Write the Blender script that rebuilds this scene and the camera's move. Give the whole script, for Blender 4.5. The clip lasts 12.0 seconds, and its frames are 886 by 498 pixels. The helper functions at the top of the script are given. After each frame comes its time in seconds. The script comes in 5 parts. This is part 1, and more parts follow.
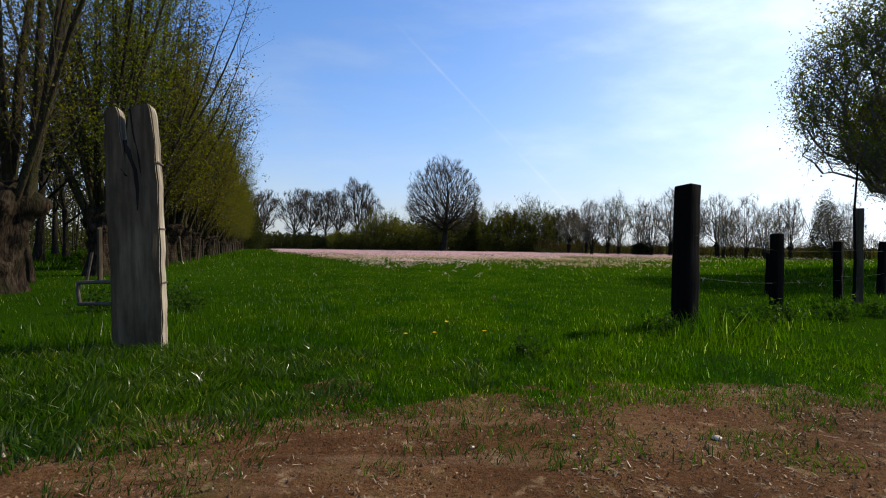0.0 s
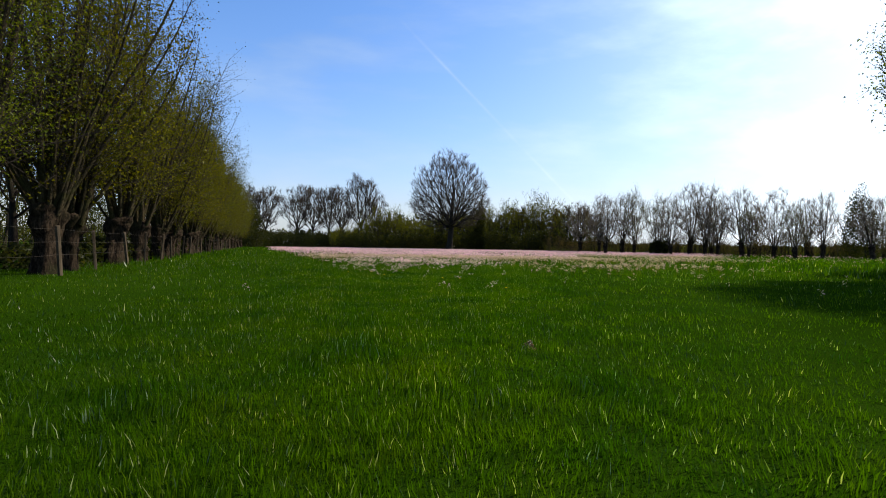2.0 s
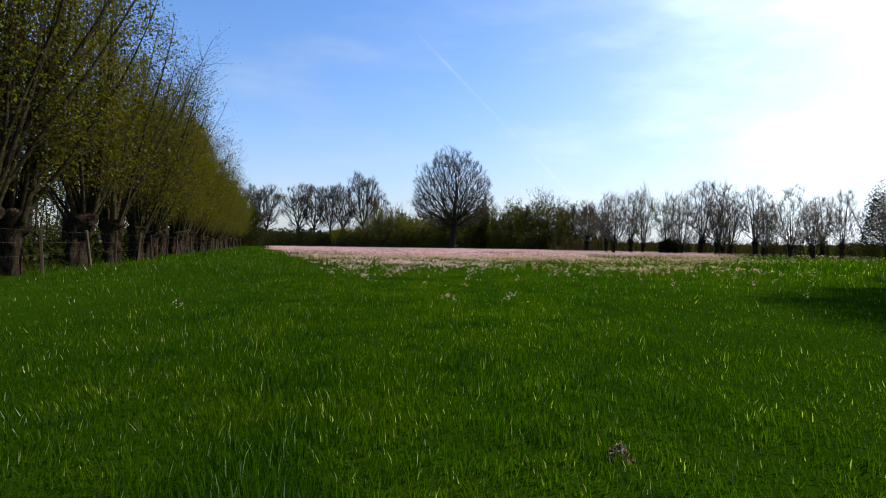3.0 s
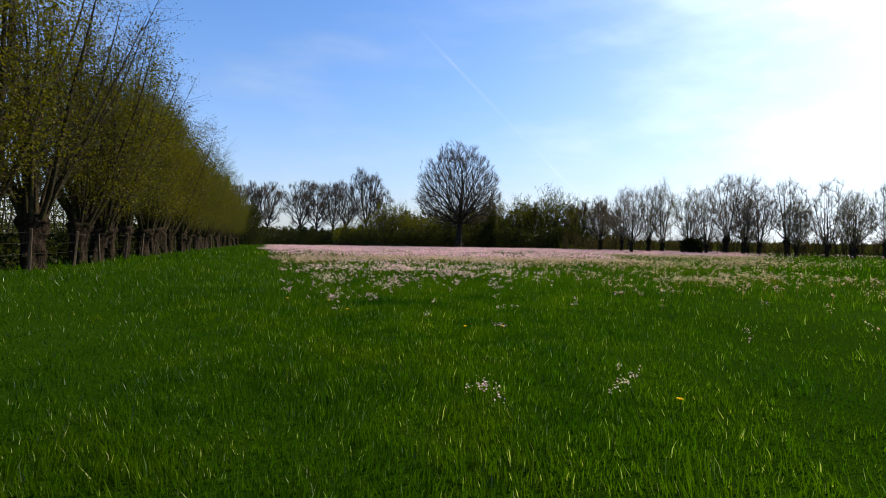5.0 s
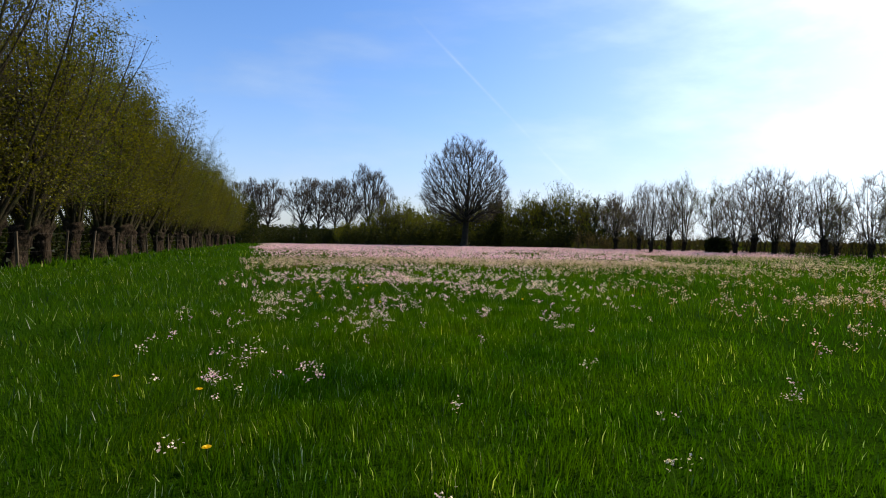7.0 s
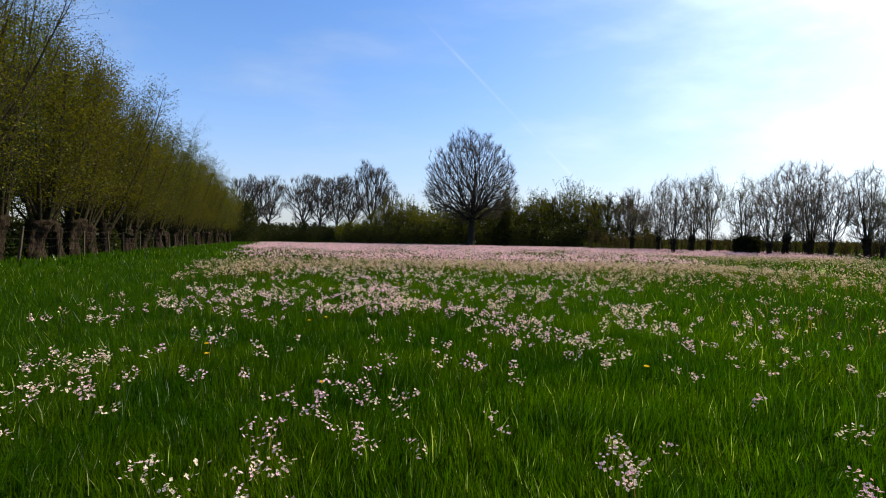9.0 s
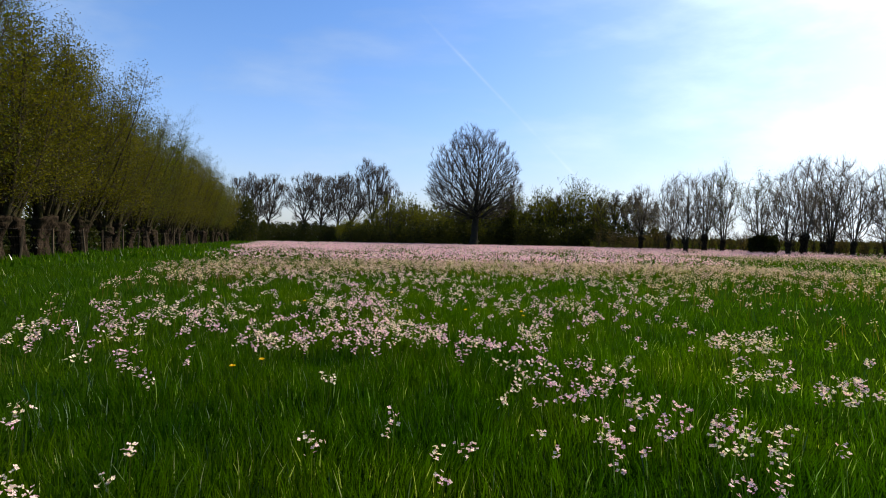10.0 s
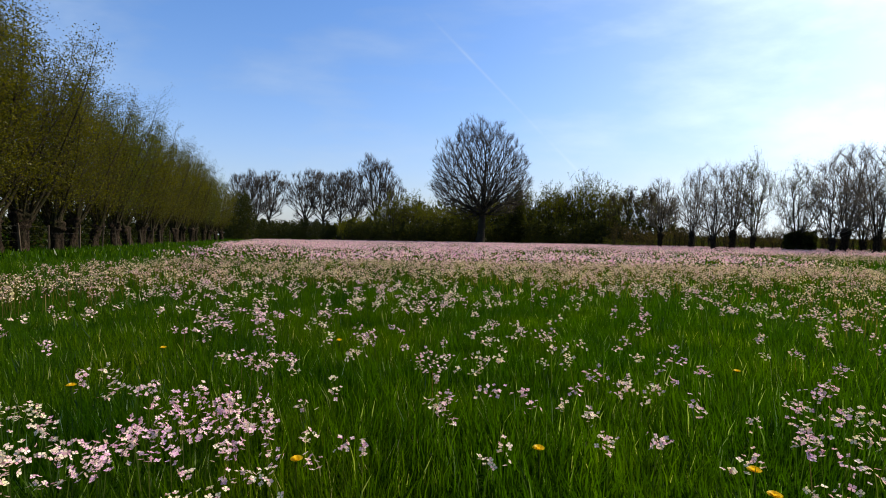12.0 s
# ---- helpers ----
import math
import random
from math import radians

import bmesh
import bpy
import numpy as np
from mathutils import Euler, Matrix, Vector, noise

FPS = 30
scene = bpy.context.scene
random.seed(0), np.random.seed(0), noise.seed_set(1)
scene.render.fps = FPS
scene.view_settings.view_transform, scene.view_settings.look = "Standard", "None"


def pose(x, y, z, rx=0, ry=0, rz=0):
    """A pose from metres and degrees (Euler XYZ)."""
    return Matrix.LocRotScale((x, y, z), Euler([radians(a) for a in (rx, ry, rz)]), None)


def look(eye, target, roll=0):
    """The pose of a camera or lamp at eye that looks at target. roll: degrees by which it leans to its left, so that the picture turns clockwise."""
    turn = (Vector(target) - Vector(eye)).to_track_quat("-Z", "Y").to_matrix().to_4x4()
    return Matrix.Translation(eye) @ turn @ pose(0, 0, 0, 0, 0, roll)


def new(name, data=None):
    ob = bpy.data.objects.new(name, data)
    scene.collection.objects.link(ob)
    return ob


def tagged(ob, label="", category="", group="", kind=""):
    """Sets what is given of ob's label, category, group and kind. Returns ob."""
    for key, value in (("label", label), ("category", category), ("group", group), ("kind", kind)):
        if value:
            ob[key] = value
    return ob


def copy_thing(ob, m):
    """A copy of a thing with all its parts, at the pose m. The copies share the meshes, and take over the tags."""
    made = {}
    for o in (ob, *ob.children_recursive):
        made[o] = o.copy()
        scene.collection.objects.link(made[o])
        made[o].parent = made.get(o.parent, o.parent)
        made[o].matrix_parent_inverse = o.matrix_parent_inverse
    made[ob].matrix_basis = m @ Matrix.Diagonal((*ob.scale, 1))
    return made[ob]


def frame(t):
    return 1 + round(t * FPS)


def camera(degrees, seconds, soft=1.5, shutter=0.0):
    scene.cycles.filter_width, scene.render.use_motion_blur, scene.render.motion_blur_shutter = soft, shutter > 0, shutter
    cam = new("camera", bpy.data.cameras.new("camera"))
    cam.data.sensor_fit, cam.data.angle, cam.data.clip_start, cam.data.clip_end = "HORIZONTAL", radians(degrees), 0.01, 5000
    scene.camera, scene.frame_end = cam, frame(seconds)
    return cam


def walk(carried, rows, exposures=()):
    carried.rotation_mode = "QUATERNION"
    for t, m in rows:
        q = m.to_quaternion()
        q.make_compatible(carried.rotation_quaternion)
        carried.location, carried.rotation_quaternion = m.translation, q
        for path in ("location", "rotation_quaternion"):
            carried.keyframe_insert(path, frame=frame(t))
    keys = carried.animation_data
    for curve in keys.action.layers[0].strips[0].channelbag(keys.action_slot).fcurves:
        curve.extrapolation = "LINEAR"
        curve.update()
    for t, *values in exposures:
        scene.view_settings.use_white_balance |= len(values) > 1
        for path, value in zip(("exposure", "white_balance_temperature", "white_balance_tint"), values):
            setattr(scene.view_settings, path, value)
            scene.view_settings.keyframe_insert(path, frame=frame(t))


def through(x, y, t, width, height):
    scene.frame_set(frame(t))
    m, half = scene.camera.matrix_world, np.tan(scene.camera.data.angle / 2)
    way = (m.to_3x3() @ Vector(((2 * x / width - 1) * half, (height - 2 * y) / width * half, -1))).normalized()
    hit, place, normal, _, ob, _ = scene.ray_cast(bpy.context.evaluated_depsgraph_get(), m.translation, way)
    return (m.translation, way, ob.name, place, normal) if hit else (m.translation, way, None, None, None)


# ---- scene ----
cam = camera(86.0, 12.0, soft=1.0)
# seconds, eye x y z, then yaw, pitch and roll in degrees
PATH = [
    (0, 0.007, 0.004, 0.722, -2.64, -0.07, 0.77),
    (0.5, 0.110, 0.801, 0.714, -2.44, -0.13, 0.80),
    (1, 0.191, 1.615, 0.714, -2.25, -0.20, 0.81),
    (1.5, 0.253, 2.445, 0.721, -2.07, -0.26, 0.82),
    (2, 0.299, 3.287, 0.734, -1.89, -0.33, 0.82),
    (2.5, 0.329, 4.141, 0.751, -1.73, -0.40, 0.81),
    (3, 0.347, 5.005, 0.770, -1.57, -0.46, 0.81),
    (3.5, 0.355, 5.877, 0.791, -1.42, -0.52, 0.80),
    (4, 0.352, 6.756, 0.812, -1.27, -0.58, 0.80),
    (4.5, 0.343, 7.640, 0.832, -1.13, -0.64, 0.80),
    (5, 0.327, 8.529, 0.851, -0.99, -0.69, 0.81),
    (5.5, 0.306, 9.420, 0.867, -0.86, -0.74, 0.82),
    (6, 0.283, 10.313, 0.880, -0.73, -0.78, 0.83),
    (6.5, 0.256, 11.208, 0.890, -0.60, -0.83, 0.85),
    (7, 0.229, 12.103, 0.896, -0.47, -0.87, 0.88),
    (7.5, 0.201, 12.998, 0.898, -0.34, -0.91, 0.90),
    (8, 0.173, 13.892, 0.895, -0.22, -0.94, 0.93),
    (8.5, 0.146, 14.784, 0.889, -0.09, -0.98, 0.96),
    (9, 0.121, 15.676, 0.878, 0.04, -1.02, 0.98),
    (9.5, 0.098, 16.565, 0.864, 0.17, -1.05, 1.00),
    (10, 0.078, 17.453, 0.846, 0.31, -1.09, 1.00),
    (10.5, 0.060, 18.338, 0.825, 0.45, -1.14, 1.00),
    (11, 0.044, 19.223, 0.801, 0.59, -1.18, 0.98),
    (11.5, 0.032, 20.105, 0.777, 0.75, -1.24, 0.94),
    (12, 0.021, 20.987, 0.751, 0.90, -1.30, 0.88),
]


def stance(x, y, z, yaw, pitch, roll):
    a, b = radians(yaw), radians(pitch)
    ahead = Vector((-math.sin(a) * math.cos(b), math.cos(a) * math.cos(b), math.sin(b)))
    return look(Vector((x, y, z)), Vector((x, y, z)) + ahead, roll)


walk(cam, [(row[0], stance(*row[1:])) for row in PATH], exposures=[(0.0, 0.32), (0.9, 0.51), (2.5, 0.47), (9.5, 0.47), (12.0, 0.33)])

# ---- light: spring sun ahead to the right, thin high cloud ----
SUN_AZ, SUN_EL = radians(64), radians(42)  # clockwise from +y, above the horizon
world = bpy.data.worlds.new("sky")
scene.world = world
world.use_nodes = True
wt = world.node_tree
wt.nodes.clear()


def wnode(kind, **values):
    n = wt.nodes.new(kind)
    for key, value in values.items():
        n.inputs[key].default_value = value
    return n


def wmath(op, a, b=None, c=None):
    n = wt.nodes.new("ShaderNodeMath")
    n.operation = op
    for i, v in enumerate((a, b, c)):
        if v is None:
            continue
        if isinstance(v, (int, float)):
            n.inputs[i].default_value = v
        else:
            wt.links.new(v, n.inputs[i])
    return n.outputs[0]


sky = wt.nodes.new("ShaderNodeTexSky")
sky.sky_type, sky.sun_disc = "NISHITA", False
sky.sun_elevation, sky.sun_rotation = SUN_EL, SUN_AZ
sky.altitude, sky.air_density, sky.dust_density, sky.ozone_density = 20, 1.0, 0.35, 3.5
coord = wt.nodes.new("ShaderNodeTexCoord")
# thin cirrus, drawn out along one direction
mapping = wt.nodes.new("ShaderNodeMapping")
mapping.inputs["Rotation"].default_value = (0.25, 0.35, radians(-35))
mapping.inputs["Scale"].default_value = (1.1, 3.4, 5.0)
wt.links.new(coord.outputs["Generated"], mapping.inputs["Vector"])
cirrus = wnode("ShaderNodeTexNoise", Scale=1.7, Detail=6.0, Roughness=0.55)
wt.links.new(mapping.outputs["Vector"], cirrus.inputs["Vector"])
veil = wmath("MULTIPLY", wmath("MAXIMUM", wmath("SUBTRACT", cirrus.outputs["Fac"], 0.45), 0.0), 1.1)
# thin cloud scatters sunlight forward, so it glows towards the sun
facing = wt.nodes.new("ShaderNodeVectorMath")
facing.operation = "DOT_PRODUCT"
wt.links.new(coord.outputs["Generated"], facing.inputs[0])
HAZE_EL = radians(24)  # the veil is thickest low in the sky
facing.inputs[1].default_value = Vector((math.sin(SUN_AZ) * math.cos(HAZE_EL), math.cos(SUN_AZ) * math.cos(HAZE_EL), math.sin(HAZE_EL)))
glow = wmath("POWER", wmath("MAXIMUM", facing.outputs["Value"], 0.0), 4.6)


def trail(normal, width, breaks):
    """A straight vapour trail: a thin band round the great circle with that normal."""
    dot = wt.nodes.new("ShaderNodeVectorMath")
    dot.operation = "DOT_PRODUCT"
    wt.links.new(coord.outputs["Generated"], dot.inputs[0])
    dot.inputs[1].default_value = Vector(normal).normalized()
    band = wmath("SUBTRACT", 1.0, wmath("DIVIDE", wmath("ABSOLUTE", dot.outputs["Value"]), width))
    gaps = wnode("ShaderNodeTexNoise", Scale=breaks, Detail=3.0)
    wt.links.new(coord.outputs["Generated"], gaps.inputs["Vector"])
    return wmath("MULTIPLY", wmath("MAXIMUM", band, 0.0), wmath("MULTIPLY", wmath("MAXIMUM", wmath("SUBTRACT", gaps.outputs["Fac"], 0.36), 0.0), 3.0))


TRAIL_NORMAL = Vector((-0.113, 1.0, 0.523)).cross(Vector((0.208, 0.99, 0.196)))
vapour = trail(TRAIL_NORMAL, 0.0045, 4.3)
bright = wmath("ADD", wmath("MULTIPLY", veil, 5.0), wmath("MULTIPLY", vapour, 1.3))
veil = wmath("ADD", veil, wmath("MULTIPLY", vapour, 0.24))
split = wt.nodes.new("ShaderNodeSeparateXYZ")
wt.links.new(coord.outputs["Generated"], split.inputs[0])
haze = wmath("MULTIPLY", wmath("POWER", wmath("SUBTRACT", 1.0, wmath("ABSOLUTE", split.outputs["Z"])), 6.0), 0.9)
veil = wmath("MINIMUM", wmath("ADD", wmath("ADD", veil, haze), wmath("MULTIPLY", glow, 0.68)), 0.9)
cloud = wmath("ADD", wmath("ADD", 1.8, bright), wmath("MULTIPLY", glow, 5.6))
white = wt.nodes.new("ShaderNodeCombineColor")
for k, tint in enumerate((0.915, 1.07, 1.21)):
    wt.links.new(wmath("MULTIPLY", cloud, tint), white.inputs[k])
mix = wt.nodes.new("ShaderNodeMix")
mix.data_type = "RGBA"
wt.links.new(veil, mix.inputs["Factor"])
deep = wnode("ShaderNodeHueSaturation", Saturation=1.22, Value=1.0)
wt.links.new(sky.outputs["Color"], deep.inputs["Color"])
clear = wt.nodes.new("ShaderNodeMix")
clear.data_type, clear.blend_type = "RGBA", "MULTIPLY"
clear.inputs["Factor"].default_value = 1.0
clear.inputs["B"].default_value = (1.18, 0.97, 0.99, 1)
wt.links.new(deep.outputs["Color"], clear.inputs["A"])
wt.links.new(clear.outputs["Result"], mix.inputs["A"])
wt.links.new(white.outputs["Color"], mix.inputs["B"])
back = wnode("ShaderNodeBackground", Strength=0.165)
wt.links.new(mix.outputs["Result"], back.inputs["Color"])
wout = wt.nodes.new("ShaderNodeOutputWorld")
wt.links.new(back.outputs["Background"], wout.inputs["Surface"])

sun = new("sun", bpy.data.lights.new("sun", "SUN"))
sun.data.energy, sun.data.angle, sun.data.color = 5.0, radians(0.6), (1.0, 0.91, 0.76)
toward_sun = Vector((math.sin(SUN_AZ) * math.cos(SUN_EL), math.cos(SUN_AZ) * math.cos(SUN_EL), math.sin(SUN_EL)))
sun.matrix_world = look(toward_sun * 60, (0, 0, 0))


# ---- materials ----
class Shader:
    """A small builder of node materials."""

    def __init__(self, name):
        self.mat = bpy.data.materials.new(name)
        self.mat.use_nodes = True
        self.tree = self.mat.node_tree
        self.tree.nodes.clear()
        self.out = self.tree.nodes.new("ShaderNodeOutputMaterial")

    def node(self, kind, **values):
        n = self.tree.nodes.new(kind)
        for key, value in values.items():
            self.set(n.inputs[key.replace("_", " ")], value)
        return n

    def set(self, socket, value):
        if isinstance(value, bpy.types.NodeSocket):
            self.tree.links.new(value, socket)
        else:
            socket.default_value = value

    def noise(self, scale, detail=4.0, rough=0.55, stretch=None, space="Object"):
        n = self.node("ShaderNodeTexNoise", Scale=scale, Detail=detail, Roughness=rough)
        c = self.node("ShaderNodeTexCoord").outputs[space]
        if stretch:
            m = self.node("ShaderNodeMapping", Scale=stretch, Vector=c)
            c = m.outputs["Vector"]
        self.set(n.inputs["Vector"], c)
        return n.outputs["Fac"]

    def ramp(self, fac, *stops):
        n = self.node("ShaderNodeValToRGB", Fac=fac)
        while len(n.color_ramp.elements) < len(stops):
            n.color_ramp.elements.new(0.5)
        for e, (at, colour) in zip(n.color_ramp.elements, stops):
            e.position, e.color = at, (*colour, 1)
        return n.outputs["Color"]

    def mix(self, fac, a, b, blend="MIX"):
        n = self.tree.nodes.new("ShaderNodeMix")
        n.data_type, n.blend_type = "RGBA", blend
        for key, v in (("Factor", fac), ("A", a), ("B", b)):
            if isinstance(v, tuple):
                v = (*v, 1)
            self.set(n.inputs[key], v)
        return n.outputs["Result"]

    def bump(self, height, strength, distance):
        return self.node("ShaderNodeBump", Height=height, Strength=strength, Distance=distance).outputs["Normal"]

    def solid(self, colour, roughness=0.8, normal=None, metallic=0.0, specular=0.3):
        p = self.node("ShaderNodeBsdfPrincipled", Base_Color=colour, Roughness=roughness, Metallic=metallic)
        p.inputs["Specular IOR Level"].default_value = specular
        if normal is not None:
            self.set(p.inputs["Normal"], normal)
        self.tree.links.new(p.outputs[0], self.out.inputs["Surface"])
        return self.mat

    def thin(self, colour, through, gloss=0.08, roughness=0.35, share=0.5):
        """Leaf or petal: light is scattered back and let through."""
        d = self.node("ShaderNodeBsdfDiffuse", Color=colour)
        t = self.node("ShaderNodeBsdfTranslucent", Color=through)
        m = self.node("ShaderNodeMixShader", Fac=share)
        self.tree.links.new(d.outputs[0], m.inputs[1])
        self.tree.links.new(t.outputs[0], m.inputs[2])
        g = self.node("ShaderNodeBsdfGlossy", Color=(1, 1, 1, 1), Roughness=roughness)
        m2 = self.node("ShaderNodeMixShader", Fac=gloss)
        self.tree.links.new(m.outputs[0], m2.inputs[1])
        self.tree.links.new(g.outputs[0], m2.inputs[2])
        self.tree.links.new(m2.outputs[0], self.out.inputs["Surface"])
        return self.mat

    def island(self):
        return self.node("ShaderNodeNewGeometry").outputs["Random Per Island"]


def leaf_material(name, dark, light, warm, gloss=0.004):
    s = Shader(name)
    colour = s.ramp(s.island(), (0.0, dark), (0.6, light), (1.0, warm))
    patch = s.ramp(s.noise(0.35), (0.3, (0.7, 0.72, 0.7)), (0.7, (1.2, 1.15, 1.0)))
    colour = s.mix(1.0, colour, patch, "MULTIPLY")
    lit = s.mix(1.0, colour, (1.3, 1.25, 0.4), "MULTIPLY")
    return s.thin(colour, lit, gloss, 0.4)


def grass_material(name, dark, mid, light, glint):
    s = Shader(name)
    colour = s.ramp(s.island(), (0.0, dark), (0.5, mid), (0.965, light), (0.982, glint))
    patch = s.ramp(s.noise(0.28, 5), (0.3, (0.66, 0.76, 0.75)), (0.7, (1.36, 1.2, 1.0)))
    colour = s.mix(1.0, colour, patch, "MULTIPLY")
    tuft = s.ramp(s.noise(1.3, 4, 0.6), (0.36, (0.56, 0.72, 1.1)), (0.5, (1.0, 1.0, 1.0)), (0.66, (1.4, 1.16, 0.9)))
    colour = s.mix(1.0, colour, tuft, "MULTIPLY")
    lit = s.mix(1.0, colour, (1.08, 1.32, 0.35), "MULTIPLY")
    waxy = s.ramp(s.island(), (0.0, (0.034, 0.034, 0.034)), (0.14, (0.003, 0.003, 0.003)))
    return s.thin(colour, lit, waxy, 0.24)


def bark_material(name, dark, light, moss, scale=1.0):
    s = Shader(name)
    grain = s.noise(9 * scale, 6, 0.65, (1, 1, 0.4))
    furrow = s.noise(26 * scale, 5, 0.7, (1, 1, 0.22))
    colour = s.mix(s.ramp(furrow, (0.40, (0.85, 0.85, 0.85)), (0.56, (0, 0, 0))), s.ramp(grain, (0.3, dark), (0.72, light)), dark)
    grain = s.mix(0.6, grain, furrow)
    green = s.ramp(s.noise(1.6 * scale, 4), (0.5, (0, 0, 0)), (0.68, (1, 1, 1)))
    colour = s.mix(green, colour, moss)
    return s.solid(colour, 0.92, s.bump(grain, 1.0, 0.09), specular=0.02)


# last tone of both grasses: sky glints painted as pale colour on few blades
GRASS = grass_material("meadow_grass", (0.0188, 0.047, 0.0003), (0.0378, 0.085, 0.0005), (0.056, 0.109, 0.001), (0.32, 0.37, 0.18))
GRASS_DRY = grass_material("verge_grass", (0.022, 0.048, 0.005), (0.040, 0.076, 0.009), (0.072, 0.102, 0.018), (0.28, 0.24, 0.13))
STEM = grass_material("flower_stem", (0.04, 0.075, 0.015), (0.06, 0.09, 0.02), (0.09, 0.10, 0.03), (0.12, 0.08, 0.05))
WILLOW_LEAF = leaf_material("willow_leaf", (0.052, 0.056, 0.005), (0.094, 0.094, 0.008), (0.145, 0.132, 0.014))
FRESH_LEAF = leaf_material("fresh_leaf", (0.055, 0.078, 0.005), (0.10, 0.132, 0.008), (0.16, 0.17, 0.018))
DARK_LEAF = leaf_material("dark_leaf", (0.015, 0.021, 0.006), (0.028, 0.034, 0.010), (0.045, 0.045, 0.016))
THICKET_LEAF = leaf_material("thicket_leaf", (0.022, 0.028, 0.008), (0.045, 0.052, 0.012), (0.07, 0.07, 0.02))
GREEN_LEAF = leaf_material("bush_leaf", (0.056, 0.066, 0.005), (0.100, 0.108, 0.007), (0.14, 0.135, 0.012))
WEED_LEAF = leaf_material("weed_leaf", (0.016, 0.042, 0.004), (0.028, 0.068, 0.006), (0.045, 0.092, 0.012))
BROWN_LEAF = leaf_material("bud_brown", (0.045, 0.035, 0.022), (0.075, 0.058, 0.034), (0.10, 0.08, 0.045))
BARK = bark_material("willow_bark", (0.005, 0.004, 0.003), (0.074, 0.052, 0.034), (0.018, 0.018, 0.008))
SHOOT = bark_material("willow_shoot", (0.026, 0.021, 0.012), (0.092, 0.073, 0.042), (0.04, 0.04, 0.014), 2.0)
BARE = bark_material("bare_bark", (0.016, 0.013, 0.011), (0.050, 0.042, 0.033), (0.036, 0.036, 0.018))
TWIG = Shader("twig")
PALE_TWIG = Shader("pollard_twig")
PALE_TWIG = PALE_TWIG.solid((0.105, 0.085, 0.064, 1), 0.9, specular=0.1)
TWIG = TWIG.solid((0.040, 0.032, 0.025, 1), 0.9, specular=0.1)


def petal_material(name, *stops):
    s = Shader(name)
    colour = s.ramp(s.island(), *stops)
    blush = s.ramp(s.noise(3.5, 3), (0.43, (1.0, 1.0, 0.87)), (0.60, (1.0, 0.78, 1.06)))
    colour = s.mix(1.0, colour, blush, "MULTIPLY")
    return s.thin(colour, s.mix(1.0, colour, (1.0, 0.92, 0.85), "MULTIPLY"), 0.01, share=0.4)


PETAL = petal_material("cuckoo_flower_petal", (0.0, (0.93, 0.88, 0.54)), (0.38, (0.92, 0.83, 0.62)), (0.62, (0.88, 0.68, 0.64)), (0.8, (0.82, 0.52, 0.60)), (0.93, (0.66, 0.38, 0.38)), (1.0, (0.95, 0.92, 0.70)))
CREAM_PETAL = petal_material("faded_cuckoo_flower_petal", (0.0, (0.84, 0.76, 0.40)), (0.3, (0.82, 0.66, 0.44)), (0.55, (0.76, 0.52, 0.46)), (0.78, (0.42, 0.30, 0.17)), (1.0, (0.86, 0.80, 0.56)))
PINK_PETAL = petal_material("pink_cuckoo_flower_petal", (0.0, (0.92, 0.78, 0.68)), (0.4, (0.90, 0.64, 0.65)), (0.75, (0.84, 0.48, 0.56)), (0.9, (0.60, 0.36, 0.28)), (1.0, (0.92, 0.82, 0.68)))
BROWN_STEM = grass_material("seeding_stem", (0.07, 0.06, 0.015), (0.13, 0.09, 0.025), (0.20, 0.14, 0.05), (0.30, 0.22, 0.11))
YELLOW = Shader("dandelion_petal")
YELLOW = YELLOW.thin((0.82, 0.56, 0.012, 1), (0.80, 0.52, 0.01, 1), 0.01)


def ground_material():
    s = Shader("meadow_soil")
    big = s.ramp(s.noise(0.22, 5), (0.35, (0.010, 0.028, 0.0008)), (0.65, (0.018, 0.044, 0.002)))
    fine = s.noise(26, 5, 0.7)
    colour = s.mix(s.ramp(fine, (0.45, (0, 0, 0)), (0.7, (0.5, 0.5, 0.5))), big, (0.016, 0.026, 0.003))
    return s.solid(colour, 0.95, s.bump(fine, 0.9, 0.03), specular=0.0)


def dirt_material():
    s = Shader("bare_earth")
    base = s.ramp(s.noise(1.3, 6, 0.65), (0.3, (0.062, 0.027, 0.010)), (0.5, (0.150, 0.072, 0.031)), (0.72, (0.28, 0.162, 0.080)))
    grit = s.noise(70, 4, 0.7)
    base = s.mix(s.ramp(grit, (0.46, (0, 0, 0)), (0.68, (0.8, 0.8, 0.8))), base, (0.034, 0.018, 0.009))
    pale = s.ramp(s.noise(9, 5, 0.7), (0.58, (0, 0, 0)), (0.70, (0.8, 0.8, 0.8)))
    base = s.mix(pale, base, (0.40, 0.27, 0.155))
    rut = s.ramp(s.noise(1.6, 5, 0.65, (0.25, 1.5, 1)), (0.52, (0, 0, 0)), (0.7, (0.55, 0.55, 0.55)))
    base = s.mix(rut, base, (0.36, 0.235, 0.14))
    moss = s.ramp(s.noise(2.6, 6, 0.7), (0.54, (0, 0, 0)), (0.66, (0.6, 0.6, 0.6)))
    base = s.mix(moss, base, (0.075, 0.062, 0.012))
    return s.solid(base, 0.95, s.bump(s.noise(30, 8, 0.75), 1.0, 0.05), specular=0.03)


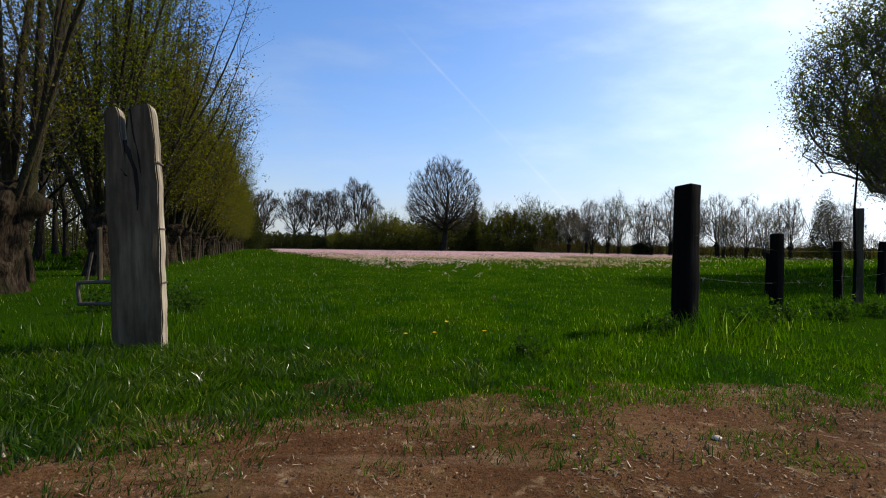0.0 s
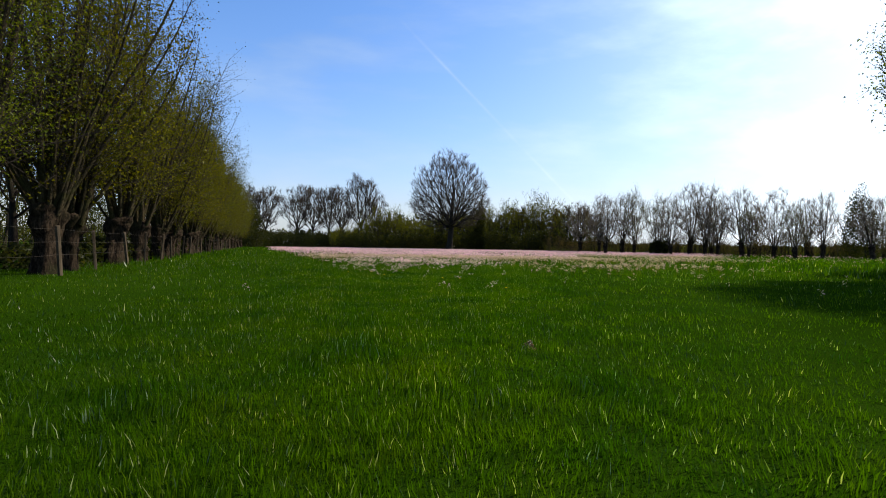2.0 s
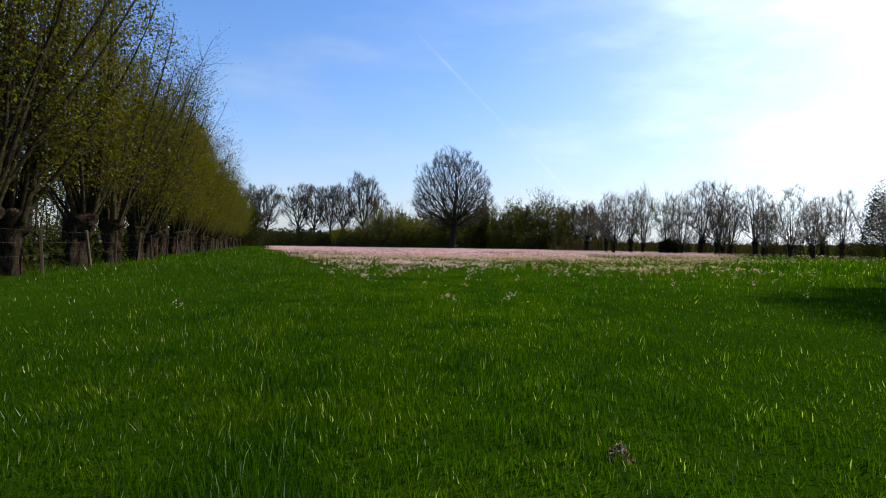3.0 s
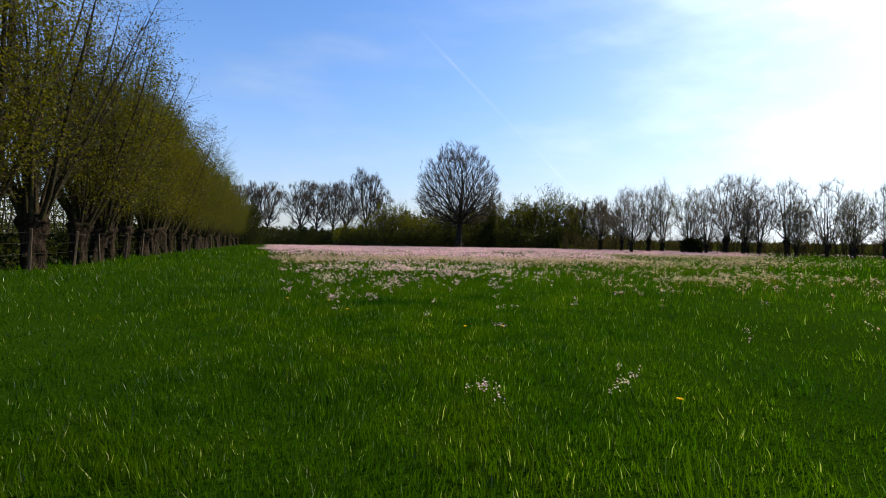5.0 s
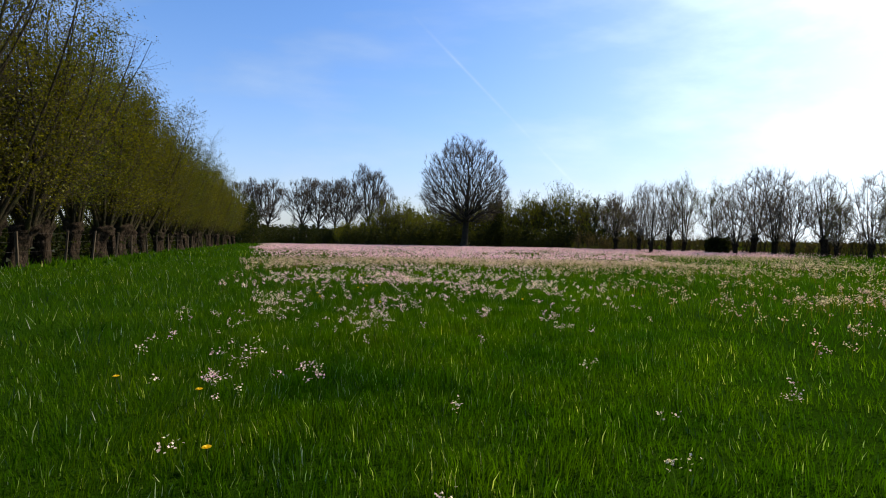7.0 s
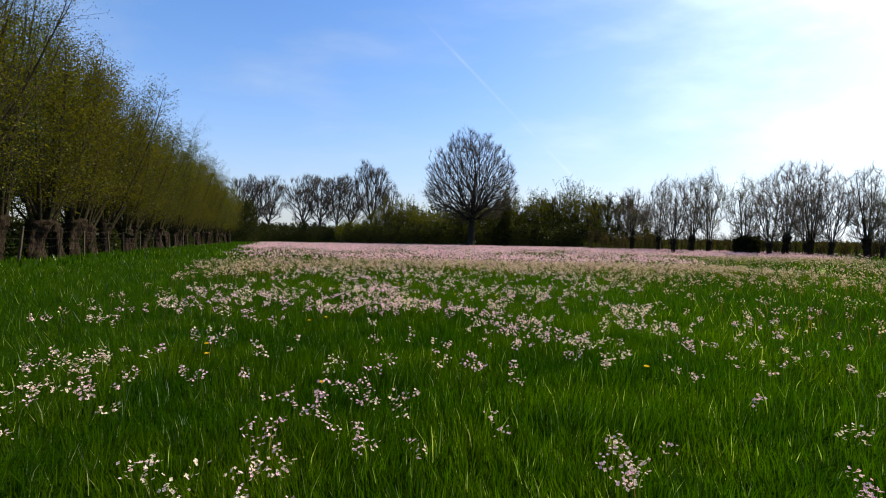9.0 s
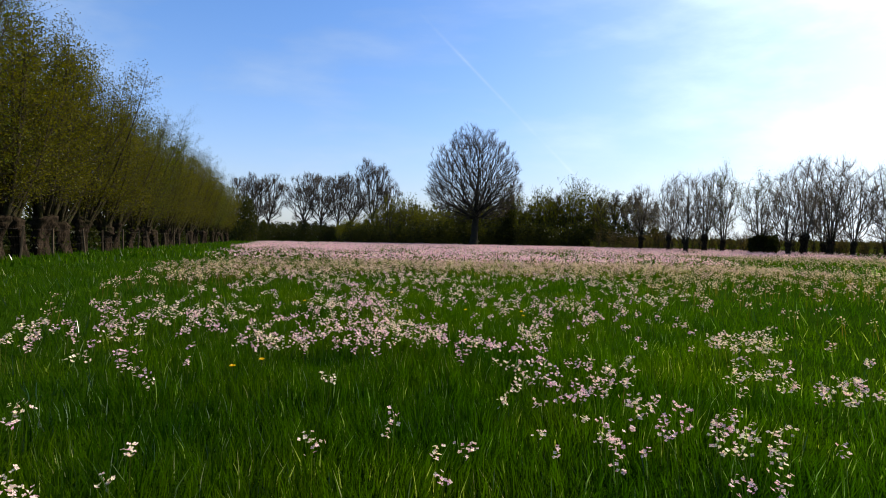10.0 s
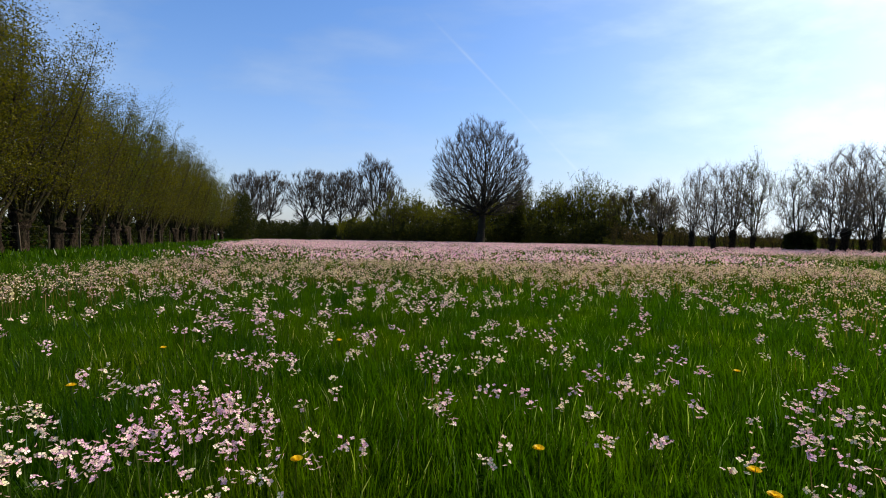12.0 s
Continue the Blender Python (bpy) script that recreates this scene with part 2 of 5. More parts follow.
def weathered_wood(name, dark, light, stain=0.55):
    s = Shader(name)
    grain = s.noise(16, 7, 0.65, (1, 1, 0.09))
    blotch = s.noise(5.0, 5, 0.6, (1, 1, 0.4))
    colour = s.mix(s.ramp(blotch, (0.35, (0, 0, 0)), (0.65, (stain, stain, stain))), s.ramp(grain, (0.3, dark), (0.7, light)), dark)
    return s.solid(colour, 0.92, s.bump(grain, 0.75, 0.012), specular=0.05)


GROUND, DIRT = ground_material(), dirt_material()
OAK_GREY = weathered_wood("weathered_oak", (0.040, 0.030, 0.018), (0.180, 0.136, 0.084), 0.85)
# paler copy of the oak, with sunlight painted into its colour
SUNLIT_OAK = weathered_wood("sunlit_oak", (0.085, 0.068, 0.047), (0.50, 0.43, 0.33), 0.7)
SPLIT_DARK = weathered_wood("split_heartwood", (0.008, 0.007, 0.006), (0.03, 0.026, 0.022))
TARRED = weathered_wood("tarred_wood", (0.003, 0.0022, 0.0017), (0.010, 0.0075, 0.006))
STAKE = weathered_wood("stake_wood", (0.035, 0.027, 0.018), (0.12, 0.092, 0.06))
STEEL = Shader("galvanised_steel")
STEEL = STEEL.solid(STEEL.ramp(STEEL.noise(30), (0.3, (0.035, 0.027, 0.02)), (0.7, (0.085, 0.07, 0.055))), 0.7, metallic=0.0, specular=0.2)
STONE = Shader("field_stone")
STONE = STONE.solid(STONE.ramp(STONE.noise(14), (0.3, (0.36, 0.29, 0.21)), (0.7, (0.62, 0.53, 0.41))), 0.85)
STRAW = Shader("dry_litter")
STRAW = STRAW.solid(STRAW.ramp(STRAW.island(), (0.0, (0.05, 0.03, 0.018)), (0.6, (0.13, 0.085, 0.05)), (1.0, (0.36, 0.27, 0.17))), 0.9)
PALE_STRAW = Shader("pale_straw")
PALE_STRAW = PALE_STRAW.solid(PALE_STRAW.ramp(PALE_STRAW.island(), (0.0, (0.12, 0.10, 0.03)), (0.6, (0.28, 0.22, 0.07)), (1.0, (0.46, 0.38, 0.16))), 0.9)
WITHERED = Shader("withered_leaf")
WITHERED = WITHERED.solid(WITHERED.ramp(WITHERED.island(), (0.0, (0.10, 0.045, 0.015)), (0.5, (0.36, 0.22, 0.09)), (1.0, (0.66, 0.55, 0.32))), 0.85)
CRUMB = Shader("earth_crumb")
CRUMB = CRUMB.solid(CRUMB.ramp(CRUMB.island(), (0.0, (0.03, 0.016, 0.008)), (0.6, (0.10, 0.058, 0.03)), (0.97, (0.19, 0.125, 0.075)), (1.0, (0.4, 0.34, 0.26))), 0.95, specular=0.02)
MOLE = Shader("molehill_earth")
MOLE = MOLE.solid(MOLE.ramp(MOLE.noise(22, 5), (0.3, (0.022, 0.013, 0.004)), (0.7, (0.11, 0.064, 0.020))), 0.95, MOLE.bump(MOLE.noise(40), 1.0, 0.02))


# ---- mesh tools ----
def raw_mesh(name, verts, faces, mat):
    """A mesh from arrays: verts (n, 3) and faces, a list of equal-width index arrays."""
    me = bpy.data.meshes.new(name)
    verts = np.asarray(verts, np.float32)
    loops = np.concatenate([np.ravel(f) for f in faces]).astype(np.int32)
    totals = np.concatenate([np.full(len(f), np.shape(f)[1]) for f in faces]).astype(np.int32)
    starts = np.concatenate([[0], np.cumsum(totals)[:-1]]).astype(np.int32)
    me.vertices.add(len(verts))
    me.vertices.foreach_set("co", verts.ravel())
    me.loops.add(len(loops))
    me.loops.foreach_set("vertex_index", loops)
    me.polygons.add(len(totals))
    me.polygons.foreach_set("loop_start", starts)
    me.polygons.foreach_set("loop_total", totals)
    me.materials.append(mat)
    me.update(calc_edges=True)
    return me


def smooth(me):
    me.polygons.foreach_set("use_smooth", np.ones(len(me.polygons), bool))
    return me


def part(name, me, parent, label=""):
    """Links a mesh as one object under a thing or a part."""
    ob = new(name, me)
    ob.parent = parent
    if label:
        tagged(ob, label=label)
    return ob


def bm_mesh(name, bm, mat):
    me = bpy.data.meshes.new(name)
    bm.to_mesh(me)
    bm.free()
    me.materials.append(mat)
    return me


def thing(name, m, label, category, group="", kind=""):
    ob = new(name)
    ob.empty_display_size = 0.2
    ob.matrix_world = m
    return tagged(ob, label, category, group, kind)


class Tubes:
    """Collects tapered tubes along polylines into one mesh."""

    def __init__(self):
        self.v, self.q, self.fine = [], [], None

    def add(self, pts, radii, sides):
        base = len(self.v)
        for i, p in enumerate(pts):
            d = (pts[min(i + 1, len(pts) - 1)] - pts[max(i - 1, 0)]).normalized()
            a = d.orthogonal().normalized()
            b = d.cross(a)
            for k in range(sides):
                w = 2 * math.pi * k / sides
                self.v.append(p + (a * math.cos(w) + b * math.sin(w)) * radii[i])
        for i in range(len(pts) - 1):
            for k in range(sides):
                k2 = (k + 1) % sides
                self.q.append((base + i * sides + k, base + i * sides + k2, base + (i + 1) * sides + k2, base + (i + 1) * sides + k))

    def mesh(self, name, mat):
        verts, faces = np.array([tuple(v) for v in self.v]).reshape(-1, 3), []
        if self.q:
            faces.append(np.array(self.q))
        if self.fine:
            faces.append(self.fine[1] + len(verts))
            verts = np.concatenate([verts, self.fine[0]])
        return smooth(raw_mesh(name, verts, faces, mat))


def leaf_mesh(name, spots, low, high, rng, mat, slim=0.5, corners=3):
    """One small leaf of three or four corners, turned at random, at each spot."""
    spots = np.asarray(spots, float)
    n = len(spots)
    a = rng.normal(size=(n, 3))
    a /= np.linalg.norm(a, axis=1, keepdims=True)
    b = np.cross(a, rng.normal(size=(n, 3)))
    b /= np.linalg.norm(b, axis=1, keepdims=True)
    size = rng.uniform(low, high, (n, 1))
    u, w = a * size, b * size * slim
    if corners == 3:
        verts = np.stack([spots - u, spots + w * 1.3 + 0.7 * u, spots - w * 1.3 + 0.5 * u], 1).reshape(-1, 3)
        return raw_mesh(name, verts, [np.arange(3 * n).reshape(n, 3)], mat)
    verts = np.stack([spots - u, spots + w - 0.15 * u, spots + u, spots - w - 0.15 * u], 1).reshape(-1, 3)
    return raw_mesh(name, verts, [np.arange(4 * n).reshape(n, 4)], mat)


_grid = np.random.default_rng(11).random((256, 256))


def field_noise(x, y, size, shift=0):
    """Smooth noise from 0 to 1 over the plan, with lumps of that size."""
    u, v = np.asarray(x) / size + 57.3 + shift * 13.7, np.asarray(y) / size + 91.1 + shift * 7.9
    i, j = np.floor(u).astype(int), np.floor(v).astype(int)
    f, g = u - i, v - j
    f, g = f * f * (3 - 2 * f), g * g * (3 - 2 * g)
    c = lambda p, q: _grid[(i + p) % 256, (j + q) % 256]
    return (c(0, 0) * (1 - f) + c(1, 0) * f) * (1 - g) + (c(0, 1) * (1 - f) + c(1, 1) * f) * g


def step(lo, hi, v):
    s = np.clip((np.asarray(v, float) - lo) / (hi - lo), 0, 1)
    return s * s * (3 - 2 * s)


# ---- ground ----
def track_edge(x):
    """How far the bare earth of the track reaches into the meadow."""
    x = np.asarray(x, float)
    return 2.36 - 0.58 * np.clip(-x - 0.3, 0, 1.35) - 0.03 * np.maximum(0, x - 1) + 0.35 * (field_noise(x, 0 * x, 0.3, 3) - 0.5) + 0.3 * (field_noise(x, 0 * x, 1.6, 4) - 0.5)


def build_ground():
    far = 2600.0
    me = raw_mesh("ground", [(-far, -far, 0), (far, -far, 0), (far, far, 0), (-far, far, 0)], [np.array([[0, 1, 2, 3]])], GROUND)
    tagged(new("ground", me), "flat green meadow soil reaching to the horizon", "ground", kind="structure")


def track_z(x, y):
    """The track's surface; it dips below the meadow past its edge."""
    edge = np.maximum(track_edge(x), 0.8)
    inside = step(-0.05, 0.3, edge + 0.34 + 0.4 * (field_noise(x, y, 0.3, 5) - 0.5) + 0.28 * (field_noise(x, y, 0.11, 36) - 0.5) - y) * step(-3.4, -3.0, y)
    lumps = 0.022 * field_noise(x, y, 0.22, 6) + 0.016 * field_noise(x, y, 0.1, 7) + 0.02 * field_noise(x, y, 0.8, 8)
    return -0.05 + inside * (0.046 + 0.5 * lumps)


def build_track():
    xs = np.concatenate([np.arange(-160, -5, 2.0), np.arange(-5, 5.01, 0.05), np.arange(6, 160, 2.0)])
    ys = np.arange(-3.4, 3.9, 0.05)
    gx, gy = np.meshgrid(xs, ys)
    gz = track_z(gx, gy)
    n, m = gx.shape
    idx = np.arange(n * m).reshape(n, m)
    quads = np.stack([idx[:-1, :-1], idx[:-1, 1:], idx[1:, 1:], idx[1:, :-1]], -1).reshape(-1, 4)
    me = smooth(raw_mesh("dirt_track", np.stack([gx, gy, gz], -1).reshape(-1, 3), [quads], DIRT))
    tagged(new("dirt_track", me), "bare brown earth farm track with ragged grassy edge", "dirt track", kind="structure")


build_ground()
build_track()


# ---- trees ----
def bend(rng, start, way, length, count, wander, lift):
    pts, p, d = [start.copy()], start.copy(), way.normalized()
    for _ in range(count):
        d = (d + Vector(rng.normal(size=3)) * wander + Vector((0, 0, lift))).normalized()
        p = p + d * (length / count)
        pts.append(p.copy())
    return pts, d


def sideways(rng, d, angle):
    """A direction that leaves d at an angle."""
    a = d.orthogonal().normalized()
    b = d.cross(a)
    w = rng.uniform(0, 2 * math.pi)
    return (d * math.cos(angle) + (a * math.cos(w) + b * math.sin(w)) * math.sin(angle)).normalized()


def grow(rng, tubes, twigs, tips, start, way, length, radius, level, rule):
    """One limb and all that grows from it. rule: per level (children, angle, length ratio, wander, lift)."""
    kids, angle, ratio, wander, lift = rule[level]
    if length < 0.25:
        return
    last = level == len(rule) - 1
    count = 1 if last and level > 2 else 4 if level < 2 else 2
    pts, d = bend(rng, start, way, length, count, wander, lift)
    radii = [max(radius * (1 - 0.72 * i / count), rule_min(level)) for i in range(count + 1)]
    (twigs if level >= 2 else tubes).add(pts, radii, (7, 5, 4, 3, 3, 3)[level])
    if last:
        tips.extend(pts[1:])
        return
    for k in range(kids):
        f = rng.uniform(0.18, 1.0) if k else 1.0
        at = min(int(f * count), count - 1)
        spot = pts[at].lerp(pts[at + 1], f * count - at)
        turn = angle * rng.uniform(0.6, 1.35) if k else angle * 0.4
        size = ratio * rng.uniform(0.7, 1.2) * (1.15 - 0.45 * f)
        grow(rng, tubes, twigs, tips, spot, sideways(rng, d, turn), length * size, radius * (0.62 if k else 0.7) * (1.1 - 0.4 * f), level + 1, rule)


def rule_min(level):
    return (0.045, 0.026, 0.016, 0.011, 0.008, 0.007)[level]


def broad_tree(name, seed, m, height, bole, radius, rule, limbs, spread, leaf, leaf_size, per_tip, label, limb_ratio=0.5, stem=0.72):
    """A tree with a bole and rising limbs; leaves or buds at the twig ends."""
    rng = np.random.default_rng(seed)
    ob = thing(name, m, label, "tree")
    trunk, twigs, tips = Tubes(), Tubes(), []
    pts, d = bend(rng, Vector((0, 0, -0.2)), Vector((0, 0, 1)), height * stem, 7, 0.035, 0.05)
    trunk.add(pts, [radius * (1.45 if i == 0 else 1.0) * (1 - 0.11 * i) for i in range(8)], 10)
    for k in range(limbs):
        f = bole + (0.97 - bole) * (k + 0.5) / limbs
        at = min(int(f * 7), 6)
        spot = pts[at].lerp(pts[at + 1], f * 7 - at)
        w = k * 2.4 + rng.uniform(-0.4, 0.4)
        tilt = spread * (1.15 - 0.75 * (f - bole) / (1 - bole)) * rng.uniform(0.85, 1.15)
        way = Vector((math.cos(w) * math.sin(tilt), math.sin(w) * math.sin(tilt), math.cos(tilt)))
        long = height * limb_ratio * (1.0 - 0.45 * (f - bole) / (1 - bole)) * rng.uniform(0.85, 1.1)
        grow(rng, trunk, twigs, tips, spot, way, long, radius * 0.42 * (1.1 - 0.5 * f), 0, rule)
    part("trunk", trunk.mesh("trunk", BARE), ob)
    tagged(part("twigwork", twigs.mesh("twigwork", TWIG), ob), kind="stuff")
    if leaf is not None:
        spots = np.array([tuple(p) for p in tips])
        spots = np.repeat(spots, per_tip, 0) + rng.normal(size=(len(spots) * per_tip, 3)) * 0.16
        part("crown", leaf_mesh("crown", spots, *leaf_size, rng, leaf), ob)
    return ob


def branch_net(rng, stems, points, balance, rise):
    """Joins the points of a crown to its stems by short, rising ways: places, parents and the count each node bears."""
    pos, parent, path = [], [], []
    for line in stems:
        for i, p in enumerate(line):
            parent.append(len(pos) - 1 if i else -1)
            path.append(path[-1] + (p - line[i - 1]).length if i else 0.0)
            pos.append(tuple(p))
    first = len(pos)
    pts = np.asarray(points)
    cost, near = np.full(len(pts), 1e9), np.zeros(len(pts), int)
    open_spots = np.ones(len(pts), bool)

    def offer(node):
        p = np.array(pos[node])
        gap = pts - p
        flat = np.hypot(gap[:, 0], gap[:, 1])
        c = np.sqrt(flat ** 2 + gap[:, 2] ** 2) + balance * path[node] + rise * np.maximum(0, 0.45 * flat - gap[:, 2])
        better = c < cost
        cost[better], near[better] = c[better], node

    for node in range(first):
        offer(node)
    for _ in range(len(pts)):
        j = int(np.argmin(np.where(open_spots, cost, 1e9)))
        open_spots[j] = False
        node, up = len(pos), int(near[j])
        pos.append(tuple(pts[j]))
        parent.append(up)
        path.append(path[up] + float(np.linalg.norm(pts[j] - np.array(pos[up]))))
        offer(node)
    bears = np.ones(len(pos))
    for node in range(len(pos) - 1, -1, -1):
        if parent[node] >= 0:
            bears[parent[node]] += bears[node]
    return np.array(pos), parent, bears, first


def net_tubes(pos, parent, bears, first, tip, thick, fine, limit):
    """Tapered limbs along the net; those above the limit go into the thick mesh."""
    kids = [[] for _ in parent]
    for node, up in enumerate(parent):
        if up >= 0 and node >= first:
            kids[up].append(node)
    vec = [Vector(p) for p in pos]
    size = tip * bears ** 0.48
    for node in range(len(parent)):
        for k, child in enumerate(sorted(kids[node], key=lambda c: -bears[c])):
            if node >= first and k == 0:
                continue
            chain = [node, child]
            while kids[chain[-1]]:
                chain.append(max(kids[chain[-1]], key=lambda c: bears[c]))
            radii = [size[c] for c in chain]
            radii[0] = min(radii[0], radii[1] * 1.25)
            big = bears[child]
            (thick if radii[1] > limit else fine).add([vec[c] for c in chain], radii, 6 if big > 80 else 4 if big > 10 else 3)


def twiglets(rng, base, way, low, high, radius):
    """Fine pointed twigs, one from each base: verts, faces and tips."""
    n = len(base)
    way = way / np.linalg.norm(way, axis=1, keepdims=True)
    a = np.cross(way, rng.normal(size=(n, 3)))
    a /= np.linalg.norm(a, axis=1, keepdims=True)
    b = np.cross(way, a)
    tips = base + way * rng.uniform(low, high, (n, 1))
    verts = np.stack([base + a * radius, base + (-0.5 * a + 0.87 * b) * radius, base + (-0.5 * a - 0.87 * b) * radius, tips], 1).reshape(-1, 3)
    k = np.arange(n)[:, None] * 4
    faces = np.concatenate([k + np.array([[0, 1, 3]]), k + np.array([[1, 2, 3]]), k + np.array([[2, 0, 3]])])
    return verts, faces, tips


def add_twiglets(rng, tubes, net, heart, per, length, radius, sub, limit=4):
    """Fine twigs from the outer nodes of a net, and finer ones from those; gives the twigs' tips."""
    pos, parent, bears, first = net
    ids = np.array([i for i in range(first, len(pos)) if bears[i] <= limit])
    ids = np.repeat(ids, per)
    along = pos[ids] - pos[np.array(parent)[ids]]
    along /= np.linalg.norm(along, axis=1, keepdims=True) + 1e-6
    out = pos[ids] - np.array(heart)
    out /= np.linalg.norm(out, axis=1, keepdims=True) + 1e-6
    way = 0.5 * along + 0.6 * out + rng.normal(size=along.shape) * 0.45 + np.array([0, 0, 0.3])
    base = pos[ids] - along * rng.uniform(0, 0.5, (len(ids), 1))
    v, f, tips = twiglets(rng, base, way, *length, radius)
    sets = [(v, f)]
    if sub:
        ids = np.repeat(np.arange(len(base)), sub)
        mid = base[ids] + (tips - base)[ids] * rng.uniform(0.25, 0.8, (len(ids), 1))
        v2, f2, tips2 = twiglets(rng, mid, (tips - base)[ids] / np.linalg.norm((tips - base)[ids], axis=1, keepdims=True) + rng.normal(size=mid.shape) * 0.5, length[0] * 0.5, length[1] * 0.55, radius * 0.75)
        sets.append((v2, f2))
        tips = np.concatenate([tips, tips2])
    start = 0
    verts, faces = [], []
    for v, f in sets:
        verts.append(v)
        faces.append(f + start)
        start += len(v)
    tubes.fine = (np.concatenate(verts), np.concatenate(faces))
    return tips


def crown_points(rng, count, low, high, wide, widest, sharp, bulge=0.16, sprays=0):
    """Points within a rounded crown: dense towards its skin, with a slightly uneven outline."""
    pts = []
    while len(pts) < (sprays or count):
        p = rng.uniform(-1, 1, 3)
        z = p[2]
        f = (abs(p[0]) ** 2 + abs(p[1]) ** 2) ** 0.5
        f = (f ** sharp + z ** sharp) ** (1 / sharp) if z > 0 else math.hypot(f, z)
        way = Vector(p).normalized()
        edge = 1 + bulge * noise.noise(way * 3.2 + Vector((low, wide, high))) - 0.06
        if f < edge and rng.random() < 0.25 + 0.75 * (f / edge) ** 2:
            pts.append((p[0] * wide, p[1] * wide, widest + z * ((high - widest) if z > 0 else (widest - low))))
    pts = np.array(pts)
    if sprays:
        pts = pts[rng.integers(sprays, size=count)] + np.clip(rng.normal(size=(count, 3)), -1.8, 1.8) * np.array([0.55, 0.55, 0.45])
    return pts


def crowned_tree(name, seed, m, height, fork, radius, shape, count, label, leaders=1, tip=0.011, per=7, twig=(0.4, 1.0), sub=2, buds=1, bud_size=(0.02, 0.045), balance=0.55, rise=0.7):
    """A broad bare tree: bole, limbs that fan out through the crown, and fine twigs."""
    rng = np.random.default_rng(seed)
    ob = thing(name, m, label, "tree")
    bole, _d = bend(rng, Vector((0, 0, -0.2)), Vector((0, 0, 1)), fork + 0.2, 4, 0.03, 0.05)
    stems, trunk, twigs = [], Tubes(), Tubes()
    for k in range(leaders):
        tilt = 0.0 if leaders == 1 else rng.uniform(0.18, 0.4)
        w = 2 * math.pi * k / leaders + rng.uniform(-0.5, 0.5)
        lead, _d = bend(rng, bole[-1], Vector((math.cos(w) * math.sin(tilt), math.sin(w) * math.sin(tilt), math.cos(tilt))), (height - fork) * (0.6 if leaders == 1 else 0.5), 6, 0.07, 0.04)
        stems.append(lead)
        r = radius * (0.85 if leaders == 1 else 0.6)
        trunk.add(lead, [max(r * (1 - 0.15 * i), 0.05) for i in range(7)], 8)
    trunk.add(bole, [radius * f for f in (1.7, 1.12, 1.0, 0.95, 0.88)], 12)
    net = branch_net(rng, stems, crown_points(rng, count, *shape), balance, rise)
    net_tubes(*net, tip, trunk, twigs, 0.03)
    tips = add_twiglets(rng, twigs, net, (0, 0, fork), per, twig, tip, sub)
    part("trunk", trunk.mesh("trunk", BARE), ob)
    tagged(part("twigwork", twigs.mesh("twigwork", TWIG), ob), kind="stuff")
    if buds:
        pick = tips[rng.random(len(tips)) < buds]
        tagged(part("bud_spray", leaf_mesh("bud_spray", pick, *bud_size, rng, BROWN_LEAF), ob), kind="stuff")
    return ob


